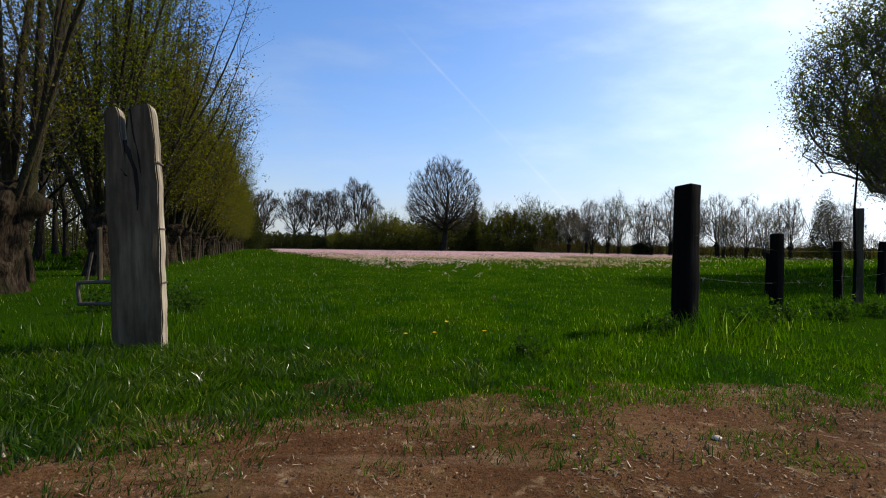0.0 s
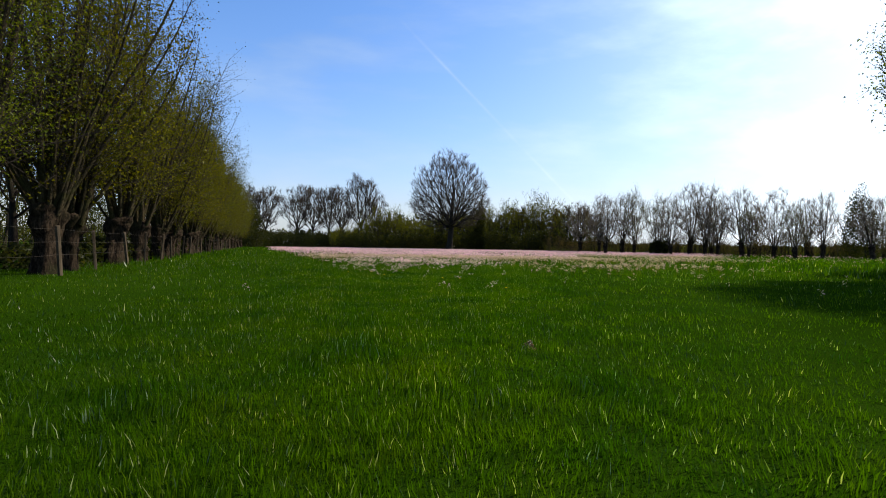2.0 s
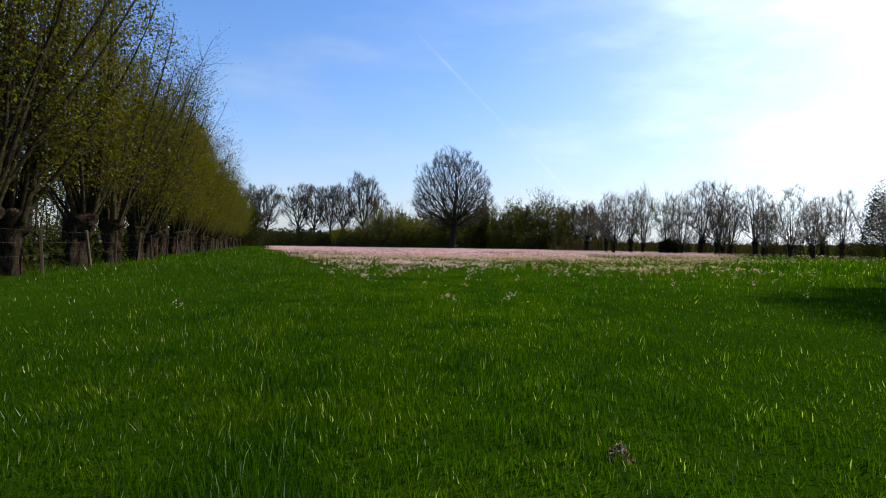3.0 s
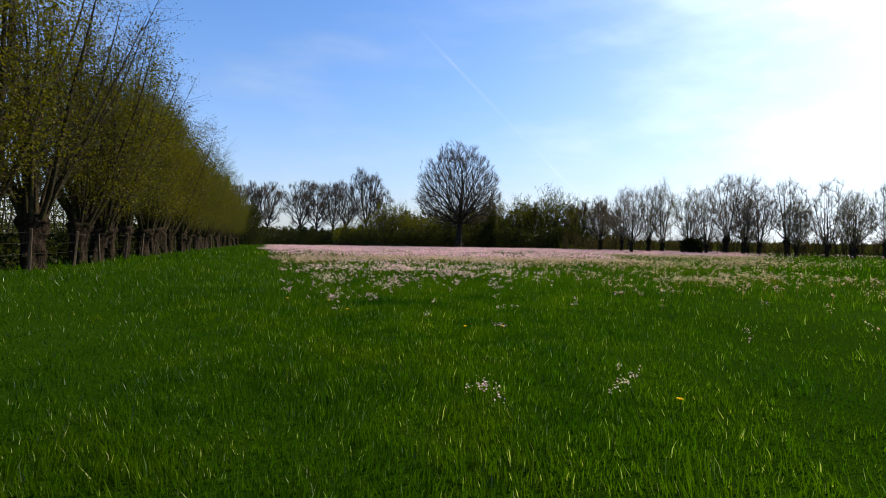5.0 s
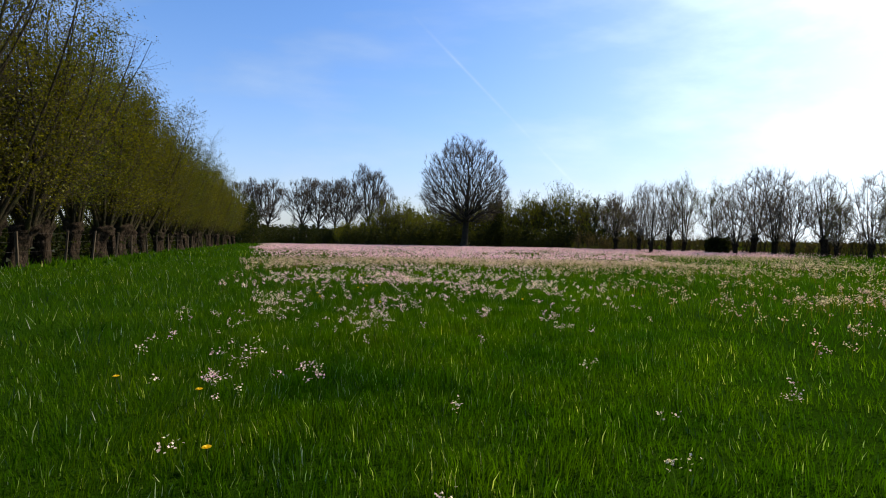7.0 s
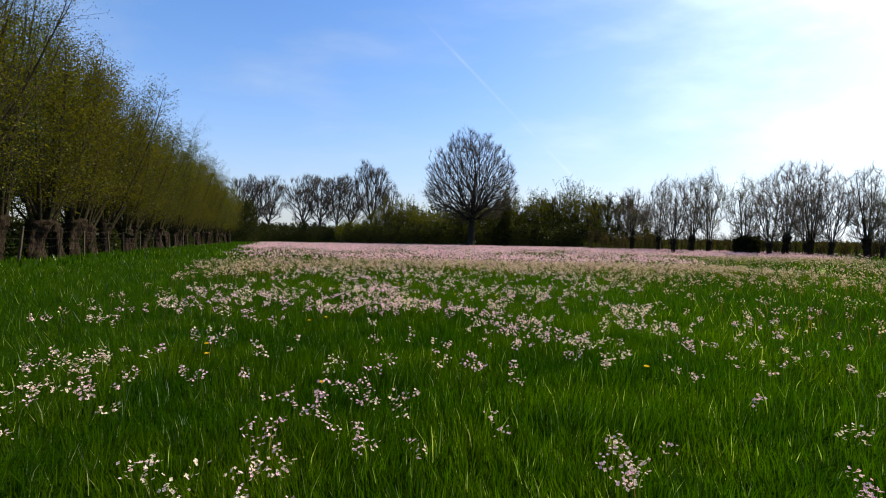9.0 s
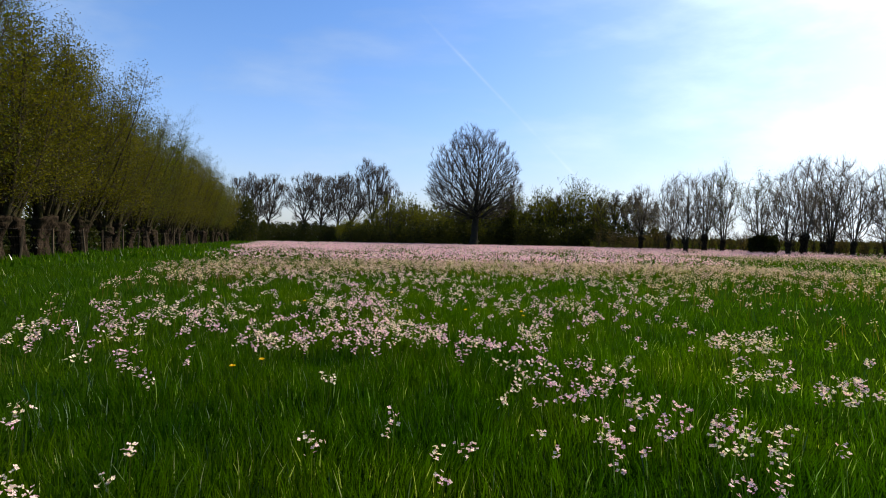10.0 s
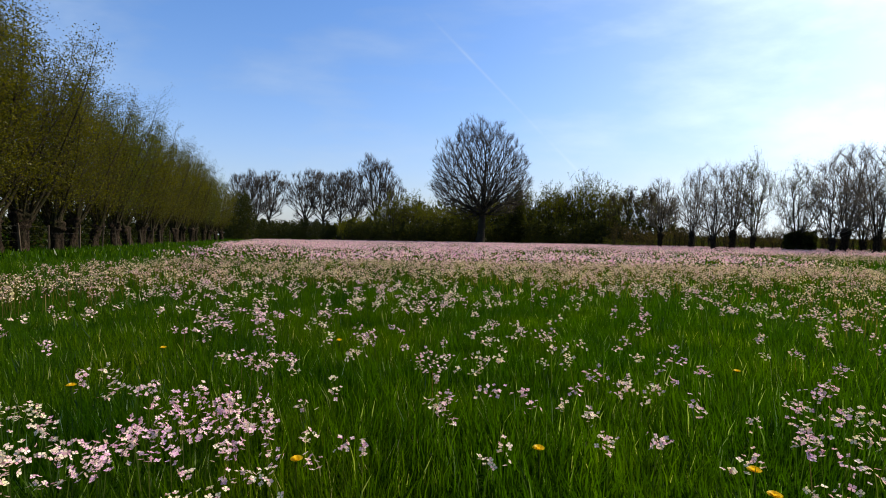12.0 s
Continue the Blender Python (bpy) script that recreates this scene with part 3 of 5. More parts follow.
def pollard(seed, m, bole, girth, shoots, top, fan, leaf, per_shoot, label, group, shoot_mat, leaf_size=(0.02, 0.045), lean=0.0, lift=0.05, stout=1.0, spray=1.0, feather=None):
    """A pollard willow: knobbly bole, a fist-like head and a sheaf of long shoots."""
    rng = np.random.default_rng(seed)
    ob = thing("pollard_willow", m, label, "tree", group)
    rings, sides, verts = 24, 26, []
    phase = rng.uniform(0, 6, 3)
    sway = girth * 0.22
    burls = [(rng.uniform(0, 6.28), rng.uniform(0.1, 1.0) ** 0.6, rng.uniform(0.10, 0.34), rng.uniform(0.03, 0.075), rng.uniform(3.5, 16.0)) for _ in range(24)]
    for i in range(rings + 1):
        f = i / rings
        flare = 0.86 + 0.4 * (1 - f) ** 4 + 0.36 * math.exp(-((f - 0.84) / 0.2) ** 2) - 0.6 * step(0.88, 1.04, f)
        for k in range(sides):
            w = 2 * math.pi * k / sides
            r = girth * flare * (1 + 0.14 * math.sin(3 * w + phase[0] + 2 * f) + 0.11 * math.sin(5 * w + phase[1] - 3 * f) + (0.03 + 0.06 * f ** 3) * rng.normal())
            r += girth * sum(a * math.exp((math.cos(w - w0) - 1) * tight - ((f - f0) / tall) ** 2) for w0, f0, a, tall, tight in burls)
            verts.append((lean * f + sway * math.sin(3.4 * f + phase[2]) + r * math.cos(w), 0.1 * lean * f + r * math.sin(w), -0.1 + f * (bole + 0.1) + 0.05 * f ** 6 * rng.normal()))
    verts.append((lean, 0, bole + 0.05))
    idx = np.arange((rings + 1) * sides).reshape(rings + 1, sides)
    nxt = np.roll(idx, -1, 1)
    quads = np.stack([idx[:-1], nxt[:-1], nxt[1:], idx[1:]], -1).reshape(-1, 4)
    cap = np.stack([idx[-1], nxt[-1], np.full(sides, len(verts) - 1)], -1)
    part("bole", smooth(raw_mesh("bole", verts, [quads, cap], BARK)), ob)
    twigs, spots, leaders = Tubes(), [], []
    for k in range(shoots):
        w = 2 * math.pi * k / shoots + rng.uniform(-0.4, 0.4)
        tilt = fan * rng.uniform(0.05, 1.1)
        drop = rng.uniform(0.0, 0.36)
        out = girth * min(0.35 + 2.2 * drop, 0.95)
        start = Vector((lean + sway * math.sin(3.4 + phase[2]) + out * math.cos(w), out * math.sin(w), bole - drop - 0.03))
        way = Vector((math.cos(w) * math.sin(tilt), math.sin(w) * math.sin(tilt), math.cos(tilt)))
        long = (top - bole) * rng.uniform(0.7, 1.05)
        pts, d = bend(rng, start, way, long, 8, 0.03 if feather else 0.055, lift)
        r0 = girth * rng.uniform(0.10, 0.22) * (1.75 if feather else 1.7)
        leaders.append(pts)
        stems = Tubes()
        stems.add(pts, [max(r0 * (1 - 0.92 * i / 8), 0.009) * (0.55 + 0.45 * stout) for i in range(9)], 5)
        part("shoot", stems.mesh("shoot", shoot_mat), ob)
        for j in range(per_shoot):
            f = rng.uniform(0.07, 1.0)
            at = min(int(f * 8), 7)
            spot = pts[at].lerp(pts[at + 1], f * 8 - at)
            side = sideways(rng, (pts[at + 1] - pts[at]).normalized(), rng.uniform(0.5, 1.1))
            reach = spray * rng.uniform(0.5, 1.7) * (1.25 - 0.8 * f) / (0.5 + 0.5 * stout)
            tw, d2 = bend(rng, spot, side, reach, 2, 0.16, 0.06)
            twigs.add(tw, [0.009 * stout, 0.007 * stout, 0.004 * stout], 3)
            spots.append(tw[2])
            spots.extend([tw[0].lerp(tw[1], 0.4), tw[0].lerp(tw[1], 0.75), tw[1].lerp(tw[2], 0.35), tw[1].lerp(tw[2], 0.7)])
    if feather:
        wide, count, per = feather
        pts = crown_points(rng, count, bole + 0.1, top, wide, bole + 0.42 * (top - bole), 1.7, 0.3) + np.array([lean, 0, 0])
        net = branch_net(rng, leaders, pts, 0.3, 2.2)
        net_tubes(*net, 0.010, twigs, twigs, 1.0)
        tips = add_twiglets(rng, twigs, net, (lean, 0, bole - 1), per, (0.3, 0.9), 0.010, 1, 6)
        spots = [Vector(p) for p in tips]
    tagged(part("twigwork", twigs.mesh("twigwork", PALE_TWIG if feather else TWIG), ob), kind="stuff")
    return ob, np.array([tuple(p) for p in spots]), rng


def pollard_with_leaves(seed, m, leaf, repeat, size, **kw):
    ob, spots, rng = pollard(seed, m, leaf=leaf, **kw)
    spots = np.repeat(spots, repeat, 0) + rng.normal(size=(len(spots) * repeat, 3)) * 0.14
    part("crown", leaf_mesh("crown", spots, *size, rng, leaf, 0.45), ob)
    return ob


def turned(x, y, z=0.0, rz=0.0, s=1.0, sz=None):
    return pose(x, y, z, 0, 0, rz) @ Matrix.Diagonal((s, s, sz or s, 1))


# row of pollard willows along the edge of the meadow
def willow_row_x(y):
    return -3.4 - 0.335 * y


ROW = dict(group="row of pollard willows", shoot_mat=SHOOT, label="gnarled pollard willow with tall leafing shoots beside fence")
FINE = (0.014, 0.034)
near_willows = [
    pollard_with_leaves(21, turned(-5.95, 7.05, 0, 10), WILLOW_LEAF, 5, FINE, bole=1.55, girth=0.27, shoots=13, top=9.6, fan=0.42, lift=0.06, per_shoot=34, spray=1.0, stout=0.55, **ROW),
    pollard_with_leaves(25, turned(-8.15, 14.0, 0, 60), WILLOW_LEAF, 4, FINE, bole=1.6, girth=0.25, shoots=24, top=9.6, fan=0.56, lift=0.08, per_shoot=34, spray=1.15, stout=0.62, lean=0.15, **ROW),
]
fresh_willow = pollard_with_leaves(22, turned(-7.35, 11.1, 0, 80), FRESH_LEAF, 7, (0.016, 0.04), bole=1.6, girth=0.25, shoots=24, top=9.6, fan=0.50, lift=0.08, per_shoot=44, spray=1.3, stout=0.62, lean=0.2, **ROW)
dense_willows = [
    pollard_with_leaves(23, turned(-8.6, 15.3, 0, 150), WILLOW_LEAF, 8, (0.024, 0.054), bole=1.5, girth=0.24, shoots=20, top=8.7, fan=0.62, lift=0.10, per_shoot=34, spray=1.3, stout=0.7, lean=-0.18, **ROW),
    pollard_with_leaves(24, turned(-9.8, 19.0, 0, 50), WILLOW_LEAF, 8, (0.024, 0.054), bole=1.65, girth=0.26, shoots=20, top=9.0, fan=0.58, lift=0.10, per_shoot=34, spray=1.3, stout=0.7, lean=0.1, **ROW),
]
rng = random.Random(5)
for n, y in enumerate((21.7, 24.4, 25.6, 27.5, 30.3, 32.1, 33.8, 35.7, 37.4, 39.2, 41.2, 43.6, 46.3, 48.3, 50.4, 52.9, 55.4, 58.6, 62.0, 65.2, 69.0, 72.5, 76.4, 80.5, 84.6, 88.0)):
    src = near_willows[1] if n in (0, 3) else fresh_willow if n % 9 == 4 else dense_willows[n % 2]
    copy_thing(src, turned(willow_row_x(y) + rng.uniform(-0.3, 0.3), y, 0, rng.uniform(0, 360), rng.uniform(0.88, 1.04), rng.uniform(0.86, 1.0)))


def spot0(px, depth):
    """Plan position on the first view's line through that column at that distance ahead."""
    a = radians(-2.64)
    off = (px - 784) / 840.7 * depth
    return -math.sin(a) * depth + math.cos(a) * off, math.cos(a) * depth + math.sin(a) * off


# the great oak before the hedge
ox, oy = spot0(785, 90.5)
crowned_tree("oak_tree", 3, turned(ox, oy, 0, 40), 18.6, 4.4, 0.52, (3.4, 18.3, 7.7, 9.4, 1.75, 0.2), 2700, "great bare oak tree with budding rounded crown", tip=0.0155, per=6, twig=(0.35, 0.95), buds=0.45, balance=0.66, rise=0.35)

# bare trees at the far left corner of the meadow
LABEL_BARE = "tall bare deciduous tree with grey-brown twigs in hedge"
bare_a = crowned_tree("bare_tree", 31, turned(*spot0(633, 126), 0, 0), 19.0, 5.2, 0.36, (6.5, 19.2, 4.6, 13.5, 1.8, 0.6, 90), 620, LABEL_BARE, leaders=3, tip=0.021, per=6, balance=0.8, twig=(0.5, 1.2), buds=0.6, bud_size=(0.03, 0.06))
bare_b = crowned_tree("bare_tree", 32, turned(*spot0(520, 142), 0, 0), 17.8, 4.6, 0.36, (5.8, 18.0, 5.2, 12.6, 1.9, 0.6, 100), 640, LABEL_BARE, leaders=4, tip=0.021, per=6, balance=0.8, twig=(0.5, 1.2), buds=0.6, bud_size=(0.03, 0.06))
for src, px, depth, turn, s in ((bare_b, 547, 148, 70, 1.02), (bare_a, 575, 142, 200, 0.93), (bare_b, 598, 140, 130, 0.98), (bare_a, 467, 138, 90, 0.9), (bare_a, 655, 130, 300, 0.78), (bare_a, 448, 132, 20, 0.86), (bare_b, 425, 140, 220, 0.9)):
    copy_thing(src, turned(*spot0(px, depth), 0, turn, s))

# upright alders and ivied trunk beside the oak
ALDER_RULE = [(6, 0.5, 0.5, 0.08, 0.06), (5, 0.6, 0.6, 0.1, 0.03), (0, 0, 0, 0.14, 0.0)]
LABEL_ALDER = "slim bare alder tree with brownish twigs in hedge"
alder = broad_tree("alder_tree", 41, turned(*spot0(985, 96), 0, 0), 10.2, 0.25, 0.16, ALDER_RULE, 14, 0.7, BROWN_LEAF, (0.05, 0.1), 3, LABEL_ALDER, 0.3)
for px, depth, turn, s in ((1000, 98, 60, 0.98), (1012, 95, 130, 1.0), (1024, 97, 210, 0.92), (973, 99, 280, 0.95), (1036, 92, 20, 0.8), (905, 112, 60, 1.12), (895, 114, 10, 1.08)):
    copy_thing(alder, turned(*spot0(px, depth), 0, turn, s))


for k, (x, y) in enumerate(((-12.5, 12), (-14.5, 15.5), (-17, 13.5), (-15.5, 20), (-19, 19), (-18, 25), (-21.5, 29), (-23, 36), (-11.5, 9.0), (-20, 12))):
    tagged(copy_thing(alder, turned(x, y, 0, 70 * k, 0.85 + 0.06 * (k % 4))), label="slim bare tree with brown twigs behind willow row")


def foliage(name, seed, box, count, size, mat, label, category, profile, kind="stuff", stems=0, bushes=0):
    """A shapeless mass of leaves over a strip from one plan point to another: profile(f) gives its height along it."""
    r = np.random.default_rng(seed)
    (x0, y0), (x1, y1), depth = box
    f = r.random(count)
    h = np.array([profile(v) for v in np.linspace(0, 1, 200)])[np.minimum((f * 200).astype(int), 199)]
    across = r.normal(size=count) * depth * 0.4
    run = math.hypot(x1 - x0, y1 - y0)
    ux, uy = (x1 - x0) / run, (y1 - y0) / run
    px, py = x0 + f * (x1 - x0) - uy * across, y0 + f * (y1 - y0) + ux * across
    ragged = 0.55 + 0.75 * field_noise(f * run, across, 1.5, seed) * 1.0
    z = h * ragged * r.random(count) ** 0.8
    if bushes:
        g = (np.arange(bushes) + r.uniform(0.1, 0.9, bushes)) / bushes
        tall = np.array([profile(v) for v in g]) * r.uniform(0.72, 1.08, bushes)
        wide = np.maximum(run / bushes * 0.9, 0.26 * tall) * r.uniform(0.8, 1.2, bushes)
        off = r.normal(size=bushes) * depth * 0.3
        share = tall * wide
        which = r.choice(bushes, count, p=share / share.sum())
        u = r.random(count) ** 0.85
        around, out = r.uniform(0, 2 * np.pi, count), r.random(count) ** 0.5 * (1 + 0.22 * r.random(count) ** 3)
        rad = wide[which] * np.sqrt(np.maximum(1 - u ** 2.2, 0)) * (0.75 + 0.5 * field_noise(around * 1.2, u * 4 + which * 3.1, 0.6, seed)) * out
        bx, by = x0 + g * (x1 - x0) - uy * off, y0 + g * (y1 - y0) + ux * off
        loose = r.random(count) < 0.4
        px = np.where(loose, px, bx[which] + rad * np.cos(around))
        py = np.where(loose, py, by[which] + rad * np.sin(around))
        z = np.where(loose, z * 0.85, tall[which] * u * r.uniform(0.9, 1.06, count))
    ob = thing(name, Matrix.Identity(4), label, category, kind=kind)
    part("crown", leaf_mesh("crown", np.stack([px, py, z], 1), *size, r, mat, 0.7), ob)
    if stems:
        tubes = Tubes()
        for _ in range(stems):
            g = r.random()
            a = r.normal() * depth * 0.35
            p = Vector((x0 + g * (x1 - x0) - uy * a, y0 + g * (y1 - y0) + ux * a, 0))
            pts, _d = bend(np.random.default_rng(int(r.integers(1 << 30))), p, Vector((r.normal() * 0.15, r.normal() * 0.15, 1)), profile(g) * r.uniform(0.8, 1.15), 4, 0.06, 0.02)
            tubes.add(pts, [0.07, 0.05, 0.04, 0.025, 0.012], 4)
        part("stems", tubes.mesh("stems", BARE), ob)
    return ob


def upright_thicket(name, seed, box, count, mat, label, profile, leaf=(0.045, 0.105)):
    """Shrubs of many upright stems with rising side shoots and small young leaves."""
    r = np.random.default_rng(seed)
    (x0, y0), (x1, y1), depth = box
    run = math.hypot(x1 - x0, y1 - y0)
    ux, uy = (x1 - x0) / run, (y1 - y0) / run
    tubes, spots = Tubes(), []
    for _ in range(count):
        g, a = r.random(), r.normal() * depth * 0.35
        tall = profile(g) * (0.62 + 0.5 * float(field_noise(g * run, a * 0.4, 2.4, seed))) * r.uniform(0.72, 1.08)
        p = Vector((x0 + g * (x1 - x0) - uy * a, y0 + g * (y1 - y0) + ux * a, 0))
        pts, _d = bend(r, p, Vector((r.normal() * 0.12, r.normal() * 0.12, 1)), tall, 4, 0.06, 0.03)
        tubes.add(pts, [0.05, 0.04, 0.032, 0.022, 0.01], 3)
        for k in range(8):
            f = r.uniform(0.1, 1.0)
            at = min(int(f * 4), 3)
            base = pts[at].lerp(pts[at + 1], f * 4 - at)
            w = r.uniform(0, 6.28)
            way = Vector((math.cos(w) * 0.55, math.sin(w) * 0.55, 1)) * r.uniform(0.5, 1.7)
            tubes.add([base, base + way], [0.014, 0.006], 3)
            spots.extend(tuple(base + way * q) for q in r.uniform(0.05, 1.05, 16))
    spots = np.array(spots) + r.normal(size=(len(spots), 3)) * 0.1
    ob = thing(name, Matrix.Identity(4), label, "thicket", kind="stuff")
    part("stems", tubes.mesh("stems", BARE), ob)
    part("crown", leaf_mesh("crown", spots, *leaf, r, mat, 0.7), ob)
    return ob


def lerp_points(*pts):
    return lambda f: float(np.interp(f, [p[0] for p in pts], [p[1] for p in pts]))


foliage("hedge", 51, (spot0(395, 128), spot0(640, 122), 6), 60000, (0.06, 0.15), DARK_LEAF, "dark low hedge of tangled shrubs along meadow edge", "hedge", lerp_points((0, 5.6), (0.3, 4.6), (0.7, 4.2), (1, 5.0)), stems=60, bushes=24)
upright_thicket("thicket", 52, (spot0(585, 116), spot0(790, 108), 6), 620, GREEN_LEAF, "olive-green thicket of budding upright shrubs", lerp_points((0, 3.8), (0.2, 4.8), (0.32, 6.4), (0.4, 9.2), (0.65, 9.2), (0.8, 8.6), (1, 8.6)))
upright_thicket("thicket", 53, (spot0(770, 108), spot0(985, 110), 6), 640, GREEN_LEAF, "tall olive-green thicket of budding shrubs beside oak", lerp_points((0, 8.6), (0.35, 9.6), (0.5, 11.4), (0.62, 11.6), (0.75, 14.2), (0.88, 12.8), (1, 10.5)))
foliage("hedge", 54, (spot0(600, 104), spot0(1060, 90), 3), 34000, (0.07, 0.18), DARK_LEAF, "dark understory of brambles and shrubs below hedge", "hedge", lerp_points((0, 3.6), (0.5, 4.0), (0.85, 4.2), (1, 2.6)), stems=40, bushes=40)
# backing sheet of darker leaves: the shade within the shrubs, given as colour
foliage("thicket", 66, (spot0(600, 122), spot0(985, 120), 3), 16000, (0.16, 0.36), THICKET_LEAF, "dark leaf backing standing for shade inside thicket", "thicket", lerp_points((0, 3.0), (0.14, 4), (0.22, 7.4), (0.7, 8.2), (0.86, 10), (1, 7)))
foliage("alder_undergrowth", 55, (spot0(965, 97), spot0(1045, 93), 4), 6000, (0.05, 0.11), GREEN_LEAF, "olive undergrowth among slim alder trunks", "thicket", lerp_points((0, 8.0), (0.6, 6.5), (1, 4)), stems=30)
foliage("hedge", 56, ((21, 86), (76, 62), 5), 30000, (0.04, 0.11), THICKET_LEAF, "low dark hedge behind pollard trees", "hedge", lerp_points((0, 1.5), (0.06, 0.5), (0.13, 1.7), (0.2, 0.6), (0.27, 1.9), (0.36, 0.8), (0.46, 1.5), (0.56, 0.6), (0.68, 2.0), (0.84, 0.9), (1, 1.6)), stems=30, bushes=34)
upright_thicket("thicket", 68, ((20, 80), (60, 50), 5), 330, BROWN_LEAF, "brown leafless brush along far ditch", lerp_points((0, 2.2), (0.1, 1.2), (0.22, 3.0), (0.3, 1.2), (0.42, 2.6), (0.52, 1.1), (0.64, 2.9), (0.75, 1.4), (0.88, 3.0), (1, 1.6)), (0.025, 0.06))
foliage("ivy_tree", 57, (spot0(831, 96), spot0(846, 96), 1.6), 2600, (0.08, 0.2), DARK_LEAF, "narrow dark ivy-clad tree beside oak", "tree", lerp_points((0, 7), (0.3, 10.5), (0.5, 13), (0.7, 11), (1, 8)), kind="", stems=2)
foliage("far_woods", 58, ((-420, 420), (460, 330), 30), 30000, (0.6, 1.3), THICKET_LEAF, "distant band of woodland on horizon", "woodland", lerp_points((0, 14), (0.3, 11), (0.5, 9), (0.6, 4.5), (0.8, 4), (1, 5)))
foliage("thicket", 59, ((-22, 2), (-44, 80), 8), 44000, (0.05, 0.12), THICKET_LEAF, "dark brown leafless thicket behind willow row", "thicket", lerp_points((0, 6), (0.4, 7), (1, 8)), stems=160)
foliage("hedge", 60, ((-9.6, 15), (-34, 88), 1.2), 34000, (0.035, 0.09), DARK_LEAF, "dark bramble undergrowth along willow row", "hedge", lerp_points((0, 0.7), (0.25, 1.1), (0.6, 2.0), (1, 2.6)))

foliage("hedge_tree", 65, ((-38, 101), (-33, 99), 3), 7000, (0.07, 0.18), DARK_LEAF, "dark green bushy tree at end of willow row", "tree", lerp_points((0, 6), (0.4, 9.5), (0.7, 8.6), (1, 5)), kind="", stems=6, bushes=4)

# pollards on the far right
RIGHT = dict(group="pollards along far ditch", shoot_mat=BARE, label="bare pollard willow with upright dark shoots")
right_a = pollard_with_leaves(61, turned(33.1, 58.4, 0, 0), BROWN_LEAF, 1, (0.02, 0.04), bole=1.5, girth=0.21, shoots=8, top=8.8, fan=0.30, lift=0.05, stout=0.6, per_shoot=0, feather=(2.25, 420, 5), **RIGHT)
right_b = pollard_with_leaves(62, turned(26.1, 65.4, 0, 0), BROWN_LEAF, 1, (0.02, 0.04), bole=1.9, girth=0.23, shoots=8, top=8.3, fan=0.28, lift=0.05, stout=0.6, per_shoot=0, feather=(2.1, 380, 5), **RIGHT)
right_c = pollard_with_leaves(63, turned(28.3, 60.2, 0, 0), FRESH_LEAF, 1, (0.03, 0.06), bole=1.2, girth=0.2, shoots=7, top=7.6, fan=0.28, lift=0.05, stout=0.6, per_shoot=0, feather=(1.8, 330, 5), group="pollards along far ditch", shoot_mat=BARE, label="pollard willow with first green leaves on shoots")
# the ditch's row, then looser trees behind it
for n, (src, x, y, s) in enumerate(((right_b, 24.8, 70.3, 0.95), (right_a, 22.9, 62.8, 0.9), (right_c, 27.0, 63.9, 1.08), (right_a, 27.6, 55.8, 0.86), (right_b, 32.8, 61.0, 1.04), (right_a, 33.6, 56.7, 0.9), (right_b, 35.3, 55.1, 0.88), (right_c, 34.9, 53.3, 0.8),
        (right_a, 36.4, 51.6, 0.8), (right_c, 37.2, 49.8, 0.78), (right_b, 39.4, 49.0, 0.76), (right_b, 42.0, 46.5, 0.8), (right_a, 46.0, 43.0, 0.82), (right_b, 23.4, 74.5, 0.98), (right_c, 38.5, 66.0, 0.9), (right_a, 43.0, 64.0, 0.88), (right_b, 48.5, 62.0, 0.9), (right_a, 55.0, 58.5, 0.9), (right_b, 62.0, 55.0, 1.0))):
    copy_thing(src, turned(x, y, 0, 77 * n, s * (0.92, 1.06, 0.84, 1.0, 1.12)[n % 5], s * (1.05, 0.97, 1.08, 0.93)[n % 4]))
foliage("shrub", 64, ((27.6, 60.8), (29.4, 59.6), 0.9), 1500, (0.08, 0.18), DARK_LEAF, "dark rounded ivy shrub below pollards", "shrub", lerp_points((0, 1.9), (0.5, 2.9), (1, 2.4)), kind="")
foliage("ivy_tree", 67, ((45.2, 53.1), (47.8, 52.2), 1.8), 9000, (0.04, 0.1), DARK_LEAF, "dark ivy-clad tree among bare pollards", "tree", lerp_points((0, 4.2), (0.3, 7.3), (0.6, 7.9), (1, 4.6)), kind="", stems=2, bushes=5)

# pollards at the meadow gate
GATE = dict(group="pollards beside gate fence", shoot_mat=BARE, label="tall pollard willow with small fresh leaves beside fence")
gate_willow = pollard_with_leaves(71, turned(15.6, 14.2, 0, 30), FRESH_LEAF, 4, (0.03, 0.06), bole=2.5, girth=0.28, shoots=8, top=10.2, fan=0.36, lift=0.05, stout=0.7, per_shoot=0, feather=(3.4, 1300, 6), **GATE)
for x, y, turn, s in ((22.5, 19.5, 120, 1.0), (26.5, 22.0, 250, 0.95)):
    copy_thing(gate_willow, turned(x, y, 0, turn, s))


